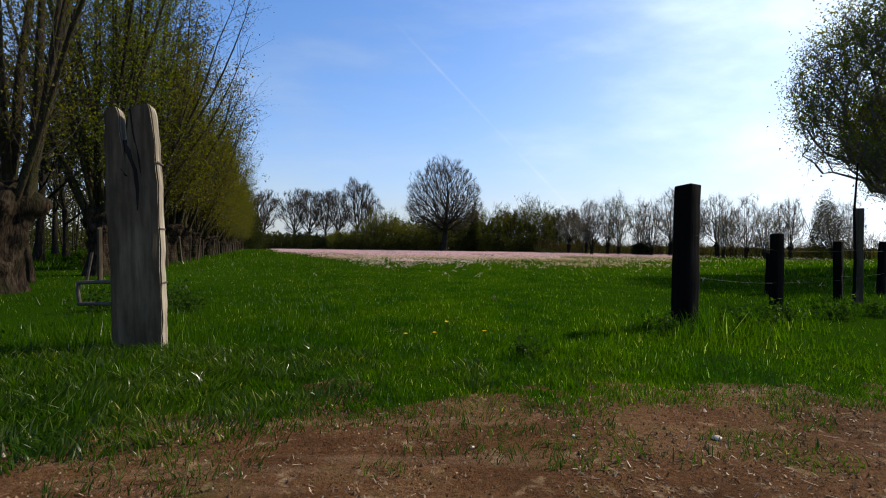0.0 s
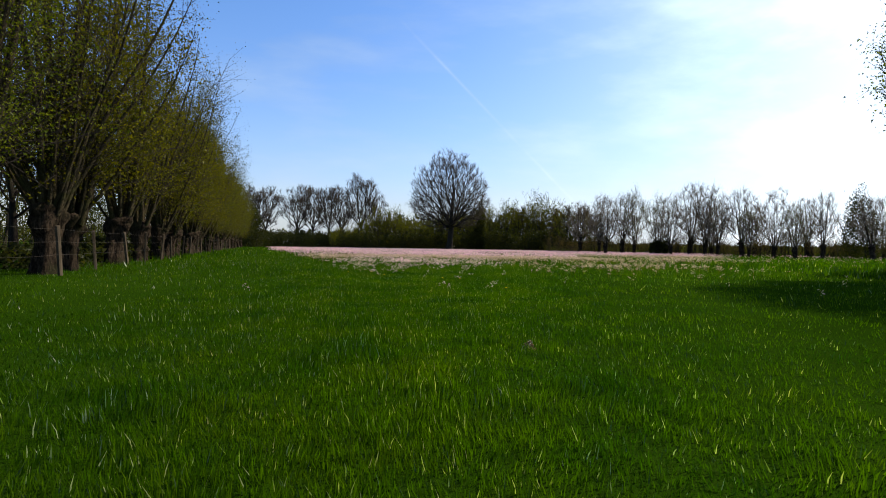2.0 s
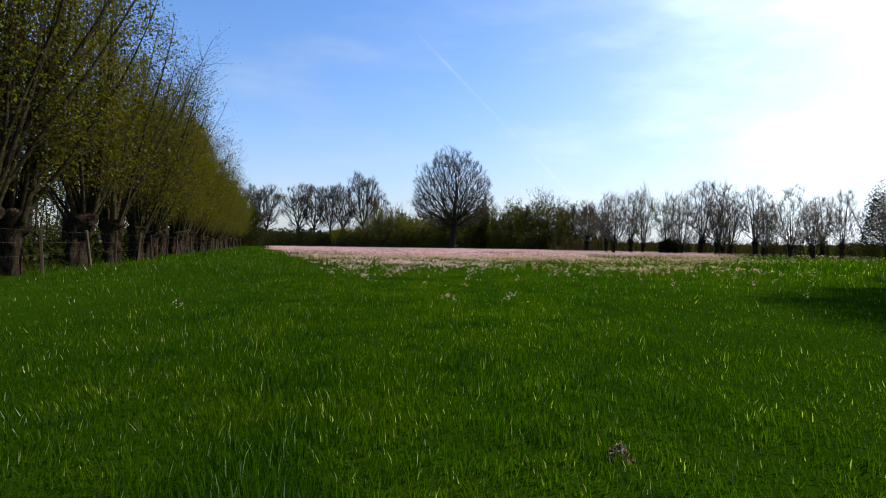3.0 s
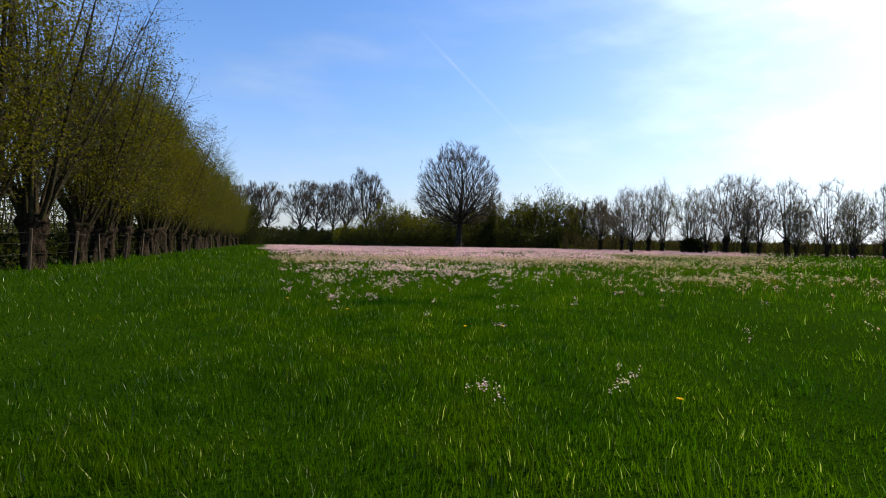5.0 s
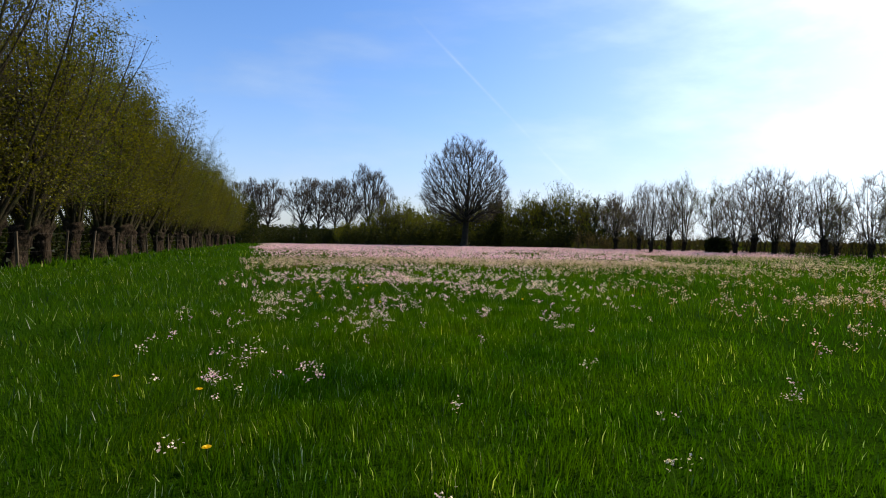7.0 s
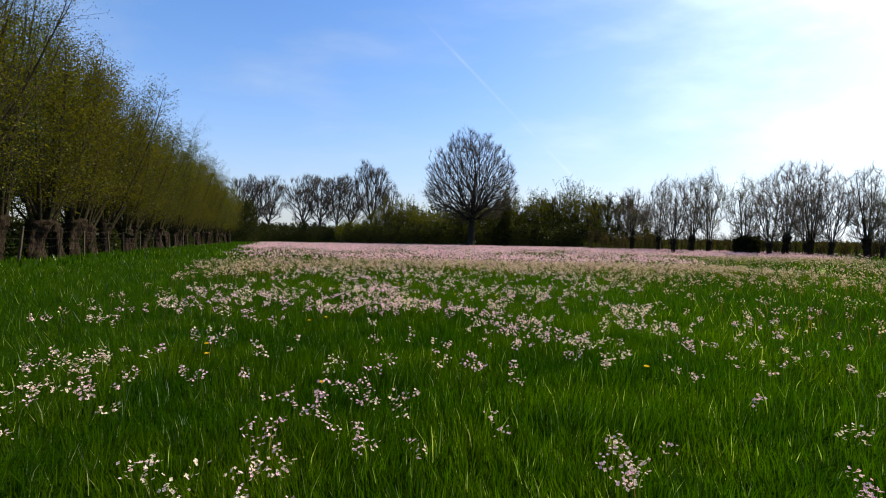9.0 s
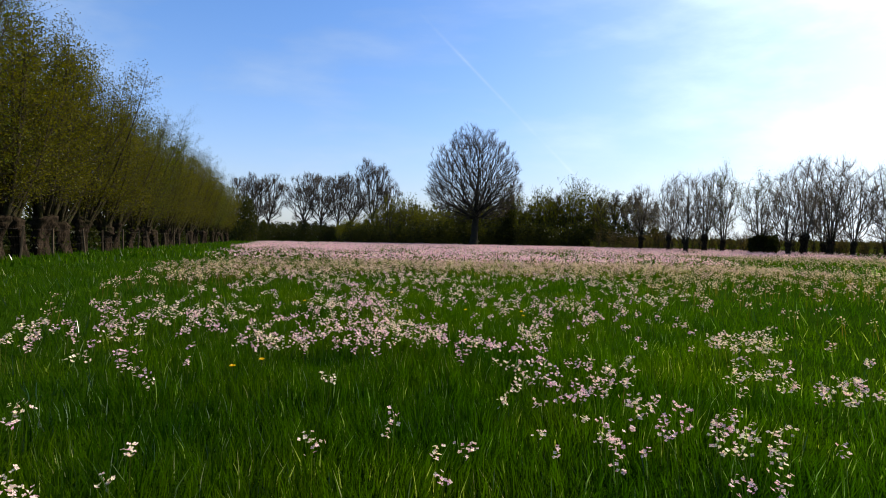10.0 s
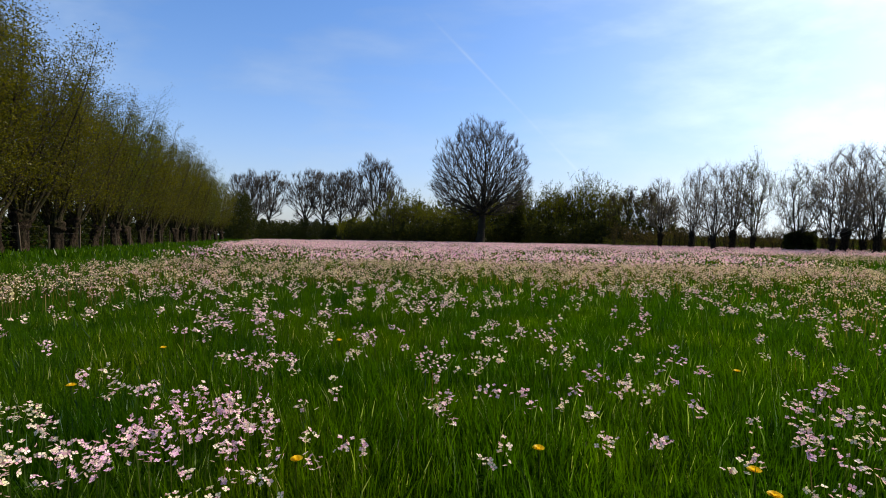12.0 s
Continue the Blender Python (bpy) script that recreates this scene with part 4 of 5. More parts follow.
# ---- posts and fences ----
def worn_post(name, mat, m, size, height, label, seed, taper=0.94, group=""):
    """A squared timber with worn, rounded corners and an uneven top."""
    r = random.Random(seed)
    bm = bmesh.new()
    bmesh.ops.create_cube(bm, size=1.0)
    bmesh.ops.subdivide_edges(bm, edges=[e for e in bm.edges if abs(e.verts[0].co.z - e.verts[1].co.z) > 0.5], cuts=7)
    for v in bm.verts:
        f = v.co.z + 0.5
        s = 1 + (taper - 1) * f
        v.co = Vector((v.co.x * size[0] * s + r.uniform(-1, 1) * 0.04 * size[0], v.co.y * size[1] * s + r.uniform(-1, 1) * 0.04 * size[1], -0.15 + f * (height + 0.15) + (r.uniform(-0.012, 0.02) if f > 0.99 else 0)))
    bmesh.ops.bevel(bm, geom=[e for e in bm.edges], offset=0.09 * min(size), segments=2, affect="EDGES", profile=0.6)
    me = bm_mesh(name, bm, mat)
    smooth(me)
    ob = new(name, me)
    ob.matrix_world = m
    return tagged(ob, label, "post", group)


worn_post("gate_post", TARRED, pose(2.57, 4.5, 0, 0, 0.4, 30), (0.185, 0.185), 1.37, "square black tarred wooden gate post in grass", 1, 0.95)
FENCE = "fence posts beside meadow"
worn_post("fence_post", TARRED, pose(4.43, 5.72, 0, 1, -1.5, 20), (0.125, 0.11), 0.95, "dark weathered wooden fence post in grass", 2, group=FENCE)
worn_post("fence_post", STAKE, pose(6.4, 6.66, 0, 0, -2.5, 50), (0.12, 0.10), 1.38, "taller pale split wooden fence post, leaning slightly", 3, group=FENCE)
worn_post("fence_post", TARRED, pose(6.1, 8.05, 0, 0, 2, 10), (0.10, 0.10), 0.72, "dark weathered wooden fence post in grass", 4, group=FENCE)
worn_post("fence_post", TARRED, pose(6.4, 7.0, 0, 0, -1, 35), (0.11, 0.11), 0.90, "dark weathered wooden fence post in grass", 5, group=FENCE)
worn_post("fence_post", TARRED, pose(8.3, 8.2, 0, 1, 1, 15), (0.10, 0.10), 0.95, "dark weathered wooden fence post in grass", 6, group=FENCE)


def wire(name, pts, radius, label, sag=0.03, mat=STEEL):
    tubes = Tubes()
    line = []
    for a, b in zip(pts[:-1], pts[1:]):
        for k in range(6):
            f = k / 6
            line.append(Vector(a).lerp(Vector(b), f) - Vector((0, 0, sag * 4 * f * (1 - f))))
    line.append(Vector(pts[-1]))
    tubes.add(line, [radius] * len(line), 5)
    return tagged(new(name, tubes.mesh(name, mat)), label, "wire")


for z, sag in ((0.38, 0.02), (0.78, 0.015)):
    wire("fence_wire", [(2.62, 4.42, z + 0.1), (4.43, 5.68, z - 0.03), (6.4, 6.60, z), (6.4, 6.94, z), (8.3, 8.14, z)], 0.0013, "thin sagging steel wire between fence posts", sag)


def old_gate_post():
    """A thick weathered beam, split from its top, with a chipped shoulder."""
    outline = [(-0.185, -0.1), (0.185, -0.1), (0.188, 0.55), (0.19, 1.08), (0.175, 1.35), (0.155, 1.56), (0.14, 1.605), (0.0, 1.575), (-0.02, 1.53), (-0.03, 1.42), (-0.05, 1.24), (-0.075, 1.40), (-0.082, 1.54), (-0.10, 1.575), (-0.15, 1.565), (-0.19, 1.53), (-0.2, 1.1), (-0.19, 0.5)]
    bm = bmesh.new()
    front = [bm.verts.new((x, -0.07, z)) for x, z in outline]
    face = bm.faces.new(front)
    out = bmesh.ops.extrude_face_region(bm, geom=[face])
    for v in out["geom"]:
        if isinstance(v, bmesh.types.BMVert):
            v.co.y = 0.07
    bmesh.ops.recalc_face_normals(bm, faces=bm.faces)
    bmesh.ops.bevel(bm, geom=list(bm.edges), offset=0.009, segments=2, affect="EDGES")
    for k in range(1, 40):
        bmesh.ops.bisect_plane(bm, geom=bm.verts[:] + bm.edges[:] + bm.faces[:], plane_co=(0, 0, 0.042 * k), plane_no=(0, 0, 1))
    for k in range(-5, 6):
        bmesh.ops.bisect_plane(bm, geom=bm.verts[:] + bm.edges[:] + bm.faces[:], plane_co=(0.034 * k, 0, 0), plane_no=(1, 0, 0))
    for v in bm.verts:
        x, y, z = v.co
        chip = float(field_noise(np.array([z * 1.0]), np.array([y * 2 + x]), 0.09, 71)[0]) - 0.5
        hewn = float(field_noise(np.array([x * 3.0]), np.array([z * 0.6]), 0.1, 72)[0]) - 0.5
        v.co.x += 0.016 * chip * (1 if x > 0 else -1)
        v.co.y += 0.014 * hewn
    # faces towards +x get the paler oak, painted as if sunlit
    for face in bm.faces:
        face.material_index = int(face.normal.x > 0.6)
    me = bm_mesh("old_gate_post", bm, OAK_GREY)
    me.materials.append(SUNLIT_OAK)
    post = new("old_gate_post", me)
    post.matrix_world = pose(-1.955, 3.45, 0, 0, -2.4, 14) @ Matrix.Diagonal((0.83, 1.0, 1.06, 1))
    tagged(post, "thick grey weathered oak gate post, split at top", "post")
    # dark heartwood seen in the split
    tubes = Tubes()
    tubes.add([Vector((-0.05, -0.05, 1.36)), Vector((-0.02, -0.042, 1.28)), Vector((0.02, -0.044, 1.16)), Vector((0.035, -0.054, 1.04)), Vector((0.03, -0.064, 0.9))], [0.016, 0.034, 0.032, 0.02, 0.006], 8)
    tubes.add([Vector((0.0, -0.066, 1.56)), Vector((0.02, -0.062, 1.4)), Vector((0.05, -0.06, 1.26)), Vector((0.07, -0.066, 1.1))], [0.007, 0.012, 0.014, 0.004], 6)
    tubes.add([Vector((0.05, -0.066, 1.54)), Vector((0.07, -0.064, 1.38)), Vector((0.085, -0.067, 1.24))], [0.004, 0.009, 0.003], 6)
    tubes.add([Vector((-0.08, -0.067, 1.17)), Vector((-0.05, -0.062, 1.13)), Vector((-0.01, -0.06, 1.12))], [0.004, 0.012, 0.008], 5)
    part("crack", tubes.mesh("crack", SPLIT_DARK), post, "dark open crack in timber")
    for z in (0.42, 0.78, 1.22):
        bm = bmesh.new()
        bmesh.ops.create_cube(bm, size=1.0, matrix=pose(0.192, 0, z) @ Matrix.Diagonal((0.006, 0.145, 0.012, 1)))
        bmesh.ops.bevel(bm, geom=list(bm.edges), offset=0.002, segments=1, affect="EDGES")
        part("staple", bm_mesh("staple", bm, STEEL), post, "rusty iron staple band")
    return post


old_gate_post()


def gate_bracket():
    ob = thing("gate_bracket", pose(-2.15, 3.36, 0, 0, 0, 0), "bent galvanised steel tube gate end on post", "gate")
    for z, name in ((0.46, "upper_tube"), (0.31, "lower_tube")):
        t = Tubes()
        t.add([Vector((0.1, 0, z)), Vector((-0.1, 0.06, z - 0.005)), Vector((-0.26, 0.12, z - 0.015))], [0.013] * 3, 8)
        part(name, t.mesh(name, STEEL), ob)
    t = Tubes()
    t.add([Vector((-0.26, 0.12, 0.455)), Vector((-0.265, 0.12, 0.38)), Vector((-0.25, 0.12, 0.29))], [0.013] * 3, 8)
    part("end_tube", t.mesh("end_tube", STEEL), ob)
    t = Tubes()
    t.add([Vector((-0.22, 0.14, 0.44)), Vector((-0.19, 0.15, 0.66))], [0.009] * 2, 6)
    part("rod", t.mesh("rod", STEEL), ob)


gate_bracket()

# stakes and wires along the willows
stakes, y, k = [], 9.0, 0
srng = random.Random(8)
first = None
while y < 60:
    x = willow_row_x(y) + 0.55
    m = turned(x, y, srng.uniform(-0.14, 0.0), 0) @ pose(0, 0, 0, srng.uniform(-6, 6), srng.uniform(-6, 6), srng.uniform(0, 90))
    if first is None:
        first = worn_post("fence_stake", STAKE, m, (0.065, 0.065), 1.12, "slim weathered wooden fence stake before willows", 9, group="stakes along willow row")
    else:
        copy_thing(first, m)
    stakes.append((x, y))
    y += srng.uniform(2.0, 2.9)
for z in (0.45, 0.72, 0.98):
    wire("fence_wire", [(x, y - 0.04, z) for x, y in stakes], 0.0016, "thin steel wire strung along willow row", 0.02)

# forked sapling by the willows
sap = Tubes()
r7 = np.random.default_rng(7)
pts, d = bend(r7, Vector((0, 0, 0)), Vector((-0.12, 0, 1)), 1.3, 4, 0.06, 0.02)
sap.add(pts, [0.07, 0.055, 0.05, 0.045, 0.04], 6)
for way in (Vector((0.7, 0, 0.8)), Vector((-0.4, 0.1, 1)), Vector((0.1, 0, 1.0))):
    p2, d2 = bend(r7, pts[-1], way, 1.5, 4, 0.1, 0.03)
    sap.add(p2, [0.035, 0.028, 0.02, 0.014, 0.008], 5)
sapling = new("sapling", sap.mesh("sapling", BARK))
sapling.matrix_world = pose(-7.0, 8.9, 0)
tagged(sapling, "small forked bare sapling beside willow row", "tree")


# ---- meadow plants ----
def blades(name, xs, ys, height, width, lean, rng, mat, label, tall=True):
    """Grass: each blade a narrow bent strip with a pointed tip."""
    n = len(xs)
    w = rng.uniform(0, 2 * np.pi, n)
    lw = 4 * np.pi * field_noise(xs, ys, 0.22, 33) + rng.normal(size=n) * 0.8
    side = np.stack([np.cos(w), np.sin(w), 0 * w], 1) * (width / 2)[:, None]
    tilt = (lean * rng.uniform(0.2, 1.0, n))[:, None] * np.stack([np.cos(lw), np.sin(lw), 0 * lw], 1)
    base = np.stack([xs, ys, np.where(ys < 4.2, np.maximum(track_z(xs, ys), 0.0), 0.0) - 0.008], 1)
    up = np.stack([0 * height, 0 * height, height], 1)
    tip = base + up + tilt * height[:, None]
    if tall:
        mid = base + up * 0.55 + tilt * (height * 0.3)[:, None]
        verts = np.stack([base - side, base + side, mid + side * 0.8, mid - side * 0.8, tip], 1).reshape(-1, 3)
        k = np.arange(n)[:, None] * 5
        faces = [k + np.array([[0, 1, 2, 3]]), k + np.array([[3, 2, 4]])]
    else:
        verts = np.stack([base - side, base + side, tip], 1).reshape(-1, 3)
        faces = [np.arange(n)[:, None] * 3 + np.array([[0, 1, 2]])]
    ob = new(name, raw_mesh(name, verts, faces, mat))
    return tagged(ob, label, "grass", kind="stuff")


def scatter(rng, count, x0, x1, y0, y1):
    return rng.uniform(x0, x1, count), rng.uniform(y0, y1, count)


def on_meadow(x, y, rng, ragged=0.3):
    """True where grass grows: past the track's ragged edge."""
    past = y - np.maximum(track_edge(x), 0.8) - 0.7 * (field_noise(x, y, 0.3, 5) - 0.5)
    share = step(-0.4, ragged - 0.15, past) * step(0.25, 0.7, 0.6 * field_noise(x, y, 0.17, 34) + 0.5 * field_noise(x, y, 0.5, 35) + 1.5 * past + 0.25)
    return rng.random(len(x)) < np.where((y < 4.2) & (track_z(x, y) > 0), share, np.maximum(share, 0.85))


def sward(x, y):
    """How tall the grass stands."""
    h = 0.014 + 0.03 * field_noise(x, y, 1.3, 1) + 0.11 * (0.6 * field_noise(x, y, 0.3, 2) + 0.4 * field_noise(x, y, 0.12, 41)) ** 2.6
    h += (0.05 * step(1.5, 0.2, np.hypot(x - 2.9, y - 4.3)) + 0.04 * step(2.2, 0.4, np.hypot(x + 2.4, y - 3.1)) + 0.04 * step(0.9, 0.2, np.abs(y - 3.2 - 0.75 * (x - 1.3))) * (x > 2)) * (0.4 + 1.2 * field_noise(x, y, 0.3, 43))
    short = 0.45 + 0.55 * step(-0.1, 0.6, y - np.maximum(track_edge(x), 0.8))
    return (h + (0.02 + 0.09 * field_noise(x, y, 0.5, 40)) * step(12, 19, y)) * short


def near_path(rng, count, y0, y1):
    """Places on the meadow, thickest along the way through it."""
    return np.clip(rng.normal(0.15, 1.35, count), -3.2, 3.6), rng.uniform(y0, y1, count)


grng = np.random.default_rng(17)
x, y = near_path(grng, 270000, 1.0, 27.0)
keep = on_meadow(x, y, grng)
x, y = x[keep], y[keep]
h = sward(x, y) * grng.uniform(0.6, 1.25, len(x))
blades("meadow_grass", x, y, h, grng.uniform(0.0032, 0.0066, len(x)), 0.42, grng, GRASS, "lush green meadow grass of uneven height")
x, y = near_path(grng, 430000, 1.6, 26.0)
keep = on_meadow(x, y, grng)
x, y = x[keep], y[keep]
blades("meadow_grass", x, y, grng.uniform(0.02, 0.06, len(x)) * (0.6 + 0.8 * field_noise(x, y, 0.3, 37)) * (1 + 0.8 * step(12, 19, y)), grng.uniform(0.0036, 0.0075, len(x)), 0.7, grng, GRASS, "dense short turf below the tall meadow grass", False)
x, y = scatter(grng, 190000, -10, 12, 1.0, 34.0)
keep = on_meadow(x, y, grng) & ((x < -2.2) | (x > 2.5) | (y > 27))
x, y = x[keep], y[keep]
h = sward(x, y) * grng.uniform(0.65, 1.3, len(x))
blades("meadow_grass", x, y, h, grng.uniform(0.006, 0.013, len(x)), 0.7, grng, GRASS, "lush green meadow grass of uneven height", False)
x, y = scatter(grng, 160000, -36, 60, 3.0, 100.0)
keep = ((x < -10) | (x > 12) | (y > 34)) & (grng.random(len(x)) < np.clip(30 / np.hypot(x, y - 8), 0.15, 1))
x, y = x[keep], y[keep]
h = (0.12 + 0.10 * field_noise(x, y, 2.0, 1)) * grng.uniform(0.7, 1.3, len(x))
blades("meadow_grass", x, y, h, grng.uniform(0.03, 0.07, len(x)), 0.5, grng, GRASS, "green meadow grass towards hedge", False)
# thin verge tufts over the track's edge
x, y = scatter(grng, 56000, -4, 4.5, 0.6, 3.2)
past = y - np.maximum(track_edge(x), 0.8)
keep = (past > -0.75) & (past < 0.7) & (field_noise(x, y, 0.22, 9) > 0.36 - 0.3 * past + 0.1 * (field_noise(x, y, 0.08, 10) - 0.5))
x, y = x[keep], y[keep]
blades("verge_grass", x, y, grng.uniform(0.012, 0.055, len(x)), grng.uniform(0.003, 0.006, len(x)), 1.1, grng, GRASS_DRY, "sparse yellowish grass tufts at track edge")


# broad weeds and coarse tufts at the near corner of the meadow
x, y = scatter(grng, 34000, -5.0, 0.4, 0.9, 3.4)
past = y - np.maximum(track_edge(x), 0.8)
keep = (past > -0.25) & (field_noise(x, y, 0.35, 21) > 0.2 + 0.45 * step(-1.0, 0.2, x) + 0.2 * step(-0.2, -0.7, past))
x, y = x[keep], y[keep]
blades("coarse_weeds", x, y, grng.uniform(0.03, 0.08, len(x)), grng.uniform(0.005, 0.010, len(x)), 1.3, grng, GRASS_DRY, "coarse broad-leaved weeds and tufts at meadow corner")

# clumps where the flowers stand close together, and the wide drifts behind: centre and reach
EARLY_CLUMPS = [(1.38, 11.1, 0.10), (0.6, 10.9, 0.08), (-1.1, 14.75, 0.13), (-1.13, 15.4, 0.16), (-0.55, 14.85, 0.12), (-0.5, 16.4, 0.2), (-0.73, 17.06, 0.12), (-0.47, 17.15, 0.12), (-0.31, 16.84, 0.08), (-0.51, 17.75, 0.12),
                (-0.33, 17.9, 0.16), (-0.15, 17.4, 0.08), (-1.78, 17.81, 0.14), (-2.0, 18.38, 0.2), (0.8, 17.2, 0.16), (1.35, 17.0, 0.1), (1.2, 18.62, 0.1), (0.67, 19.12, 0.14), (1.12, 19.1, 0.17), (0.7, 19.6, 0.2), (1.82, 19.75, 0.24)]
CLUMPS = [(0.54, 20.04, 0.12), (0.94, 19.95, 0.09), (0.35, 20.45, 0.12), (0.62, 20.5, 0.1), (2.05, 20.7, 0.2), (2.28, 20.85, 0.18), (-1.0, 20.42, 0.11), (-1.22, 20.66, 0.12), (-0.82, 20.64, 0.16), (-0.45, 20.68, 0.3),
          (-0.02, 20.66, 0.1), (0.28, 20.62, 0.1), (-0.78, 20.98, 0.13), (-0.14, 21.05, 0.28), (0.72, 20.97, 0.12), (-0.34, 21.3, 0.2), (-0.86, 21.3, 0.11), (-1.73, 21.0, 0.13), (-2.38, 21.1, 0.16), (-1.94, 21.7, 0.18),
          (1.59, 21.82, 0.16), (-0.85, 22.2, 0.15), (-0.66, 22.32, 0.12), (-1.08, 22.1, 0.13), (-0.5, 22.06, 0.12), (-0.64, 22.52, 0.13), (-0.76, 23.2, 0.13), (0.75, 22.9, 0.08), (1.34, 22.56, 0.16), (0.2, 23.2, 0.1)]
DRIFTS = [(-1.5, 17.2, 0.5), (-0.75, 22.5, 0.45), (-3.26, 22.5, 0.55), (1.5, 22.5, 0.45), (-1.3, 24.3, 0.5), (-0.45, 25.9, 0.75), (-1.6, 28.0, 0.9), (-3.5, 27.5, 1.2), (-5.1, 26.8, 1.2), (1.42, 23.9, 0.3), (1.7, 28.6, 1.0), (-4.2, 25.6, 0.9), (5.9, 18.6, 0.9), (7.6, 19.6, 1.2)]


def flower_cover(x, y):
    """Share of the ground where cuckoo flowers stand."""
    left = -1.2 - 0.36 * (y - 15)
    right = 12.0 + 0.55 * (y - 20)
    drift = np.zeros(np.shape(x))
    edge = step(-0.8, 0.8, x - left + 1.6 * (field_noise(x, y, 2.2, 12) - 0.5)) * (0.06 + 0.94 * step(2.5, -2.5, x - right + 5 * (field_noise(x, y, 4.2, 18) - 0.5)))
    start = step(11.5, 15, y - 0.35 * np.maximum(x - 2, 0) + 3.0 * (field_noise(x, y, 2.4, 13) - 0.5))
    clump = step(0.50, 0.70, 0.65 * field_noise(x, y, 1.5, 14) + 0.35 * field_noise(x, y, 0.5, 15))
    for cx, cy, r in DRIFTS:
        d = np.hypot((x - cx) / r, (y - cy) / (r * 0.8)) + 0.9 * (field_noise(x, y, 0.35, 20) - 0.5)
        drift = np.maximum(drift, step(1.1, 0.4, d) * (0.9 if r > 0.6 else 0.55))
    sparse = (0.02 + 0.10 * step(15.5, 18.0, y)) * (0.40 + 0.30 * step(0.9, -0.9, x) - 0.14 * step(20.6, 21.6, y)) * (0.35 + 1.3 * step(0.35, 0.65, field_noise(x, y, 0.6, 42)))
    sparse = sparse + 0.06 * step(23.3, 25.5, y)
    clump = np.maximum(clump * 0.22 * step(16, 23, y) * (0.5 + 0.5 * step(2.0, -0.5, x)), drift * 0.5)
    thick = step(25, 33, y + 5 * (field_noise(x, y, 5, 16) - 0.5))
    lean = np.clip(clump * 0.9 + sparse, 0, 1)
    few = 0.0010 * step(7, 10, y) * step(-3.4, -2.6, x)
    return few + edge * start * (lean * (1 - thick) + (0.12 + 0.55 * step(0.3, 0.75, 0.5 * field_noise(x, y, 3.2, 25) + 0.5 * field_noise(x, y * 0.5, 1.2, 26)) + 0.15 * clump) * thick) * step(96, 82, y)


def florets(centres, rng, size, scale):
    """Four-petalled florets that face up and outwards."""
    n = len(centres)
    axis = rng.normal(size=(n, 3)) * 0.55 + np.array([0, 0, 0.9])
    axis /= np.linalg.norm(axis, axis=1, keepdims=True)
    a = np.cross(axis, rng.normal(size=(n, 3)))
    a /= np.linalg.norm(a, axis=1, keepdims=True)
    b = np.cross(axis, a)
    r = rng.uniform(*size, (n, 1)) * scale
    petals = []
    for k in range(4):
        u = (a, b, -a, -b)[k]
        w = (b, -a, -b, a)[k]
        tip = centres + r * u + axis * r * rng.uniform(0.0, 0.35, (n, 1))
        petals.append(np.stack([centres, centres + r * (0.62 * u + 0.42 * w) + axis * r * 0.15, tip, centres + r * (0.62 * u - 0.42 * w) + axis * r * 0.15], 1))
    return np.stack(petals, 1).reshape(-1, 3)


def flowers(name, x, y, rng, count, size, spread, label, near, petal=None):
    """Cuckoo flowers: a loose head of pale petals on each stem."""
    n = len(x)
    top = rng.uniform(0.08, 0.17, n) + 0.055 * step(14, 21, y)
    centre = np.stack([x, y, top], 1)
    c = np.repeat(centre, count, 0) + rng.normal(size=(n * count, 3)) * np.array([spread, spread, spread * 0.9])
    if near:
        v = florets(c, rng, size, np.repeat(0.72 + 0.28 * step(16, 20, y), count)[:, None])
        me = raw_mesh(name, v, [np.arange(len(v)).reshape(-1, 4)], PETAL)
    else:
        me = leaf_mesh(name, c, *size, rng, petal, 0.85, 3)
    ob = tagged(new(name, me), label, "flowers", kind="stuff")
    if len(x):
        side = rng.uniform(0, np.pi, n)
        off = np.stack([np.cos(side), np.sin(side), 0 * side], 1) * (0.0014 if near else size[0] * 0.35)
        base = np.stack([x + rng.normal(size=n) * 0.02, y + rng.normal(size=n) * 0.02, 0 * x], 1)
        v = np.stack([base - off, base + off, centre + off * 0.7, centre - off * 0.7], 1).reshape(-1, 3)
        part("stems", raw_mesh("stems", v, [np.arange(4 * n).reshape(n, 4)], STEM if near else BROWN_STEM), ob)
    return ob


x, y = scatter(grng, 49000, -9, 10, 5.0, 33.0)
keep = grng.random(len(x)) < flower_cover(x, y)
x, y = np.repeat(x[keep], 2), np.repeat(y[keep], 2)
x, y = x + grng.normal(size=len(x)) * 0.03, y + grng.normal(size=len(x)) * 0.03
for cx, cy, r in EARLY_CLUMPS + CLUMPS:
    many = int((380 if cy < 18 else 450) * r * r) + 4
    x = np.concatenate([x, cx + grng.normal(size=many) * r * 0.7])
    y = np.concatenate([y, cy + grng.normal(size=many) * r * 0.65])
close = (np.abs(x) < 3.2) & (y < 27)
flowers("cuckoo_flowers", x[close], y[close], grng, 10, (0.0063, 0.0102), 0.0145, "pale pink cuckoo flowers in loose clumps among grass", True)
flowers("cuckoo_flowers", x[~close], y[~close], grng, 6, (0.007, 0.0115), 0.02, "faded cream and pink cuckoo flowers among brownish stems", False, CREAM_PETAL)
x, y = scatter(grng, 210000, -34, 46, 16.0, 96.0)
far = ((x < -9) | (x > 10) | (y > 33))
keep = far & (grng.random(len(x)) < flower_cover(x, y))
side = keep & (x > 7 + 0.22 * (y - 20)) & (y < 46)
keep &= ~side
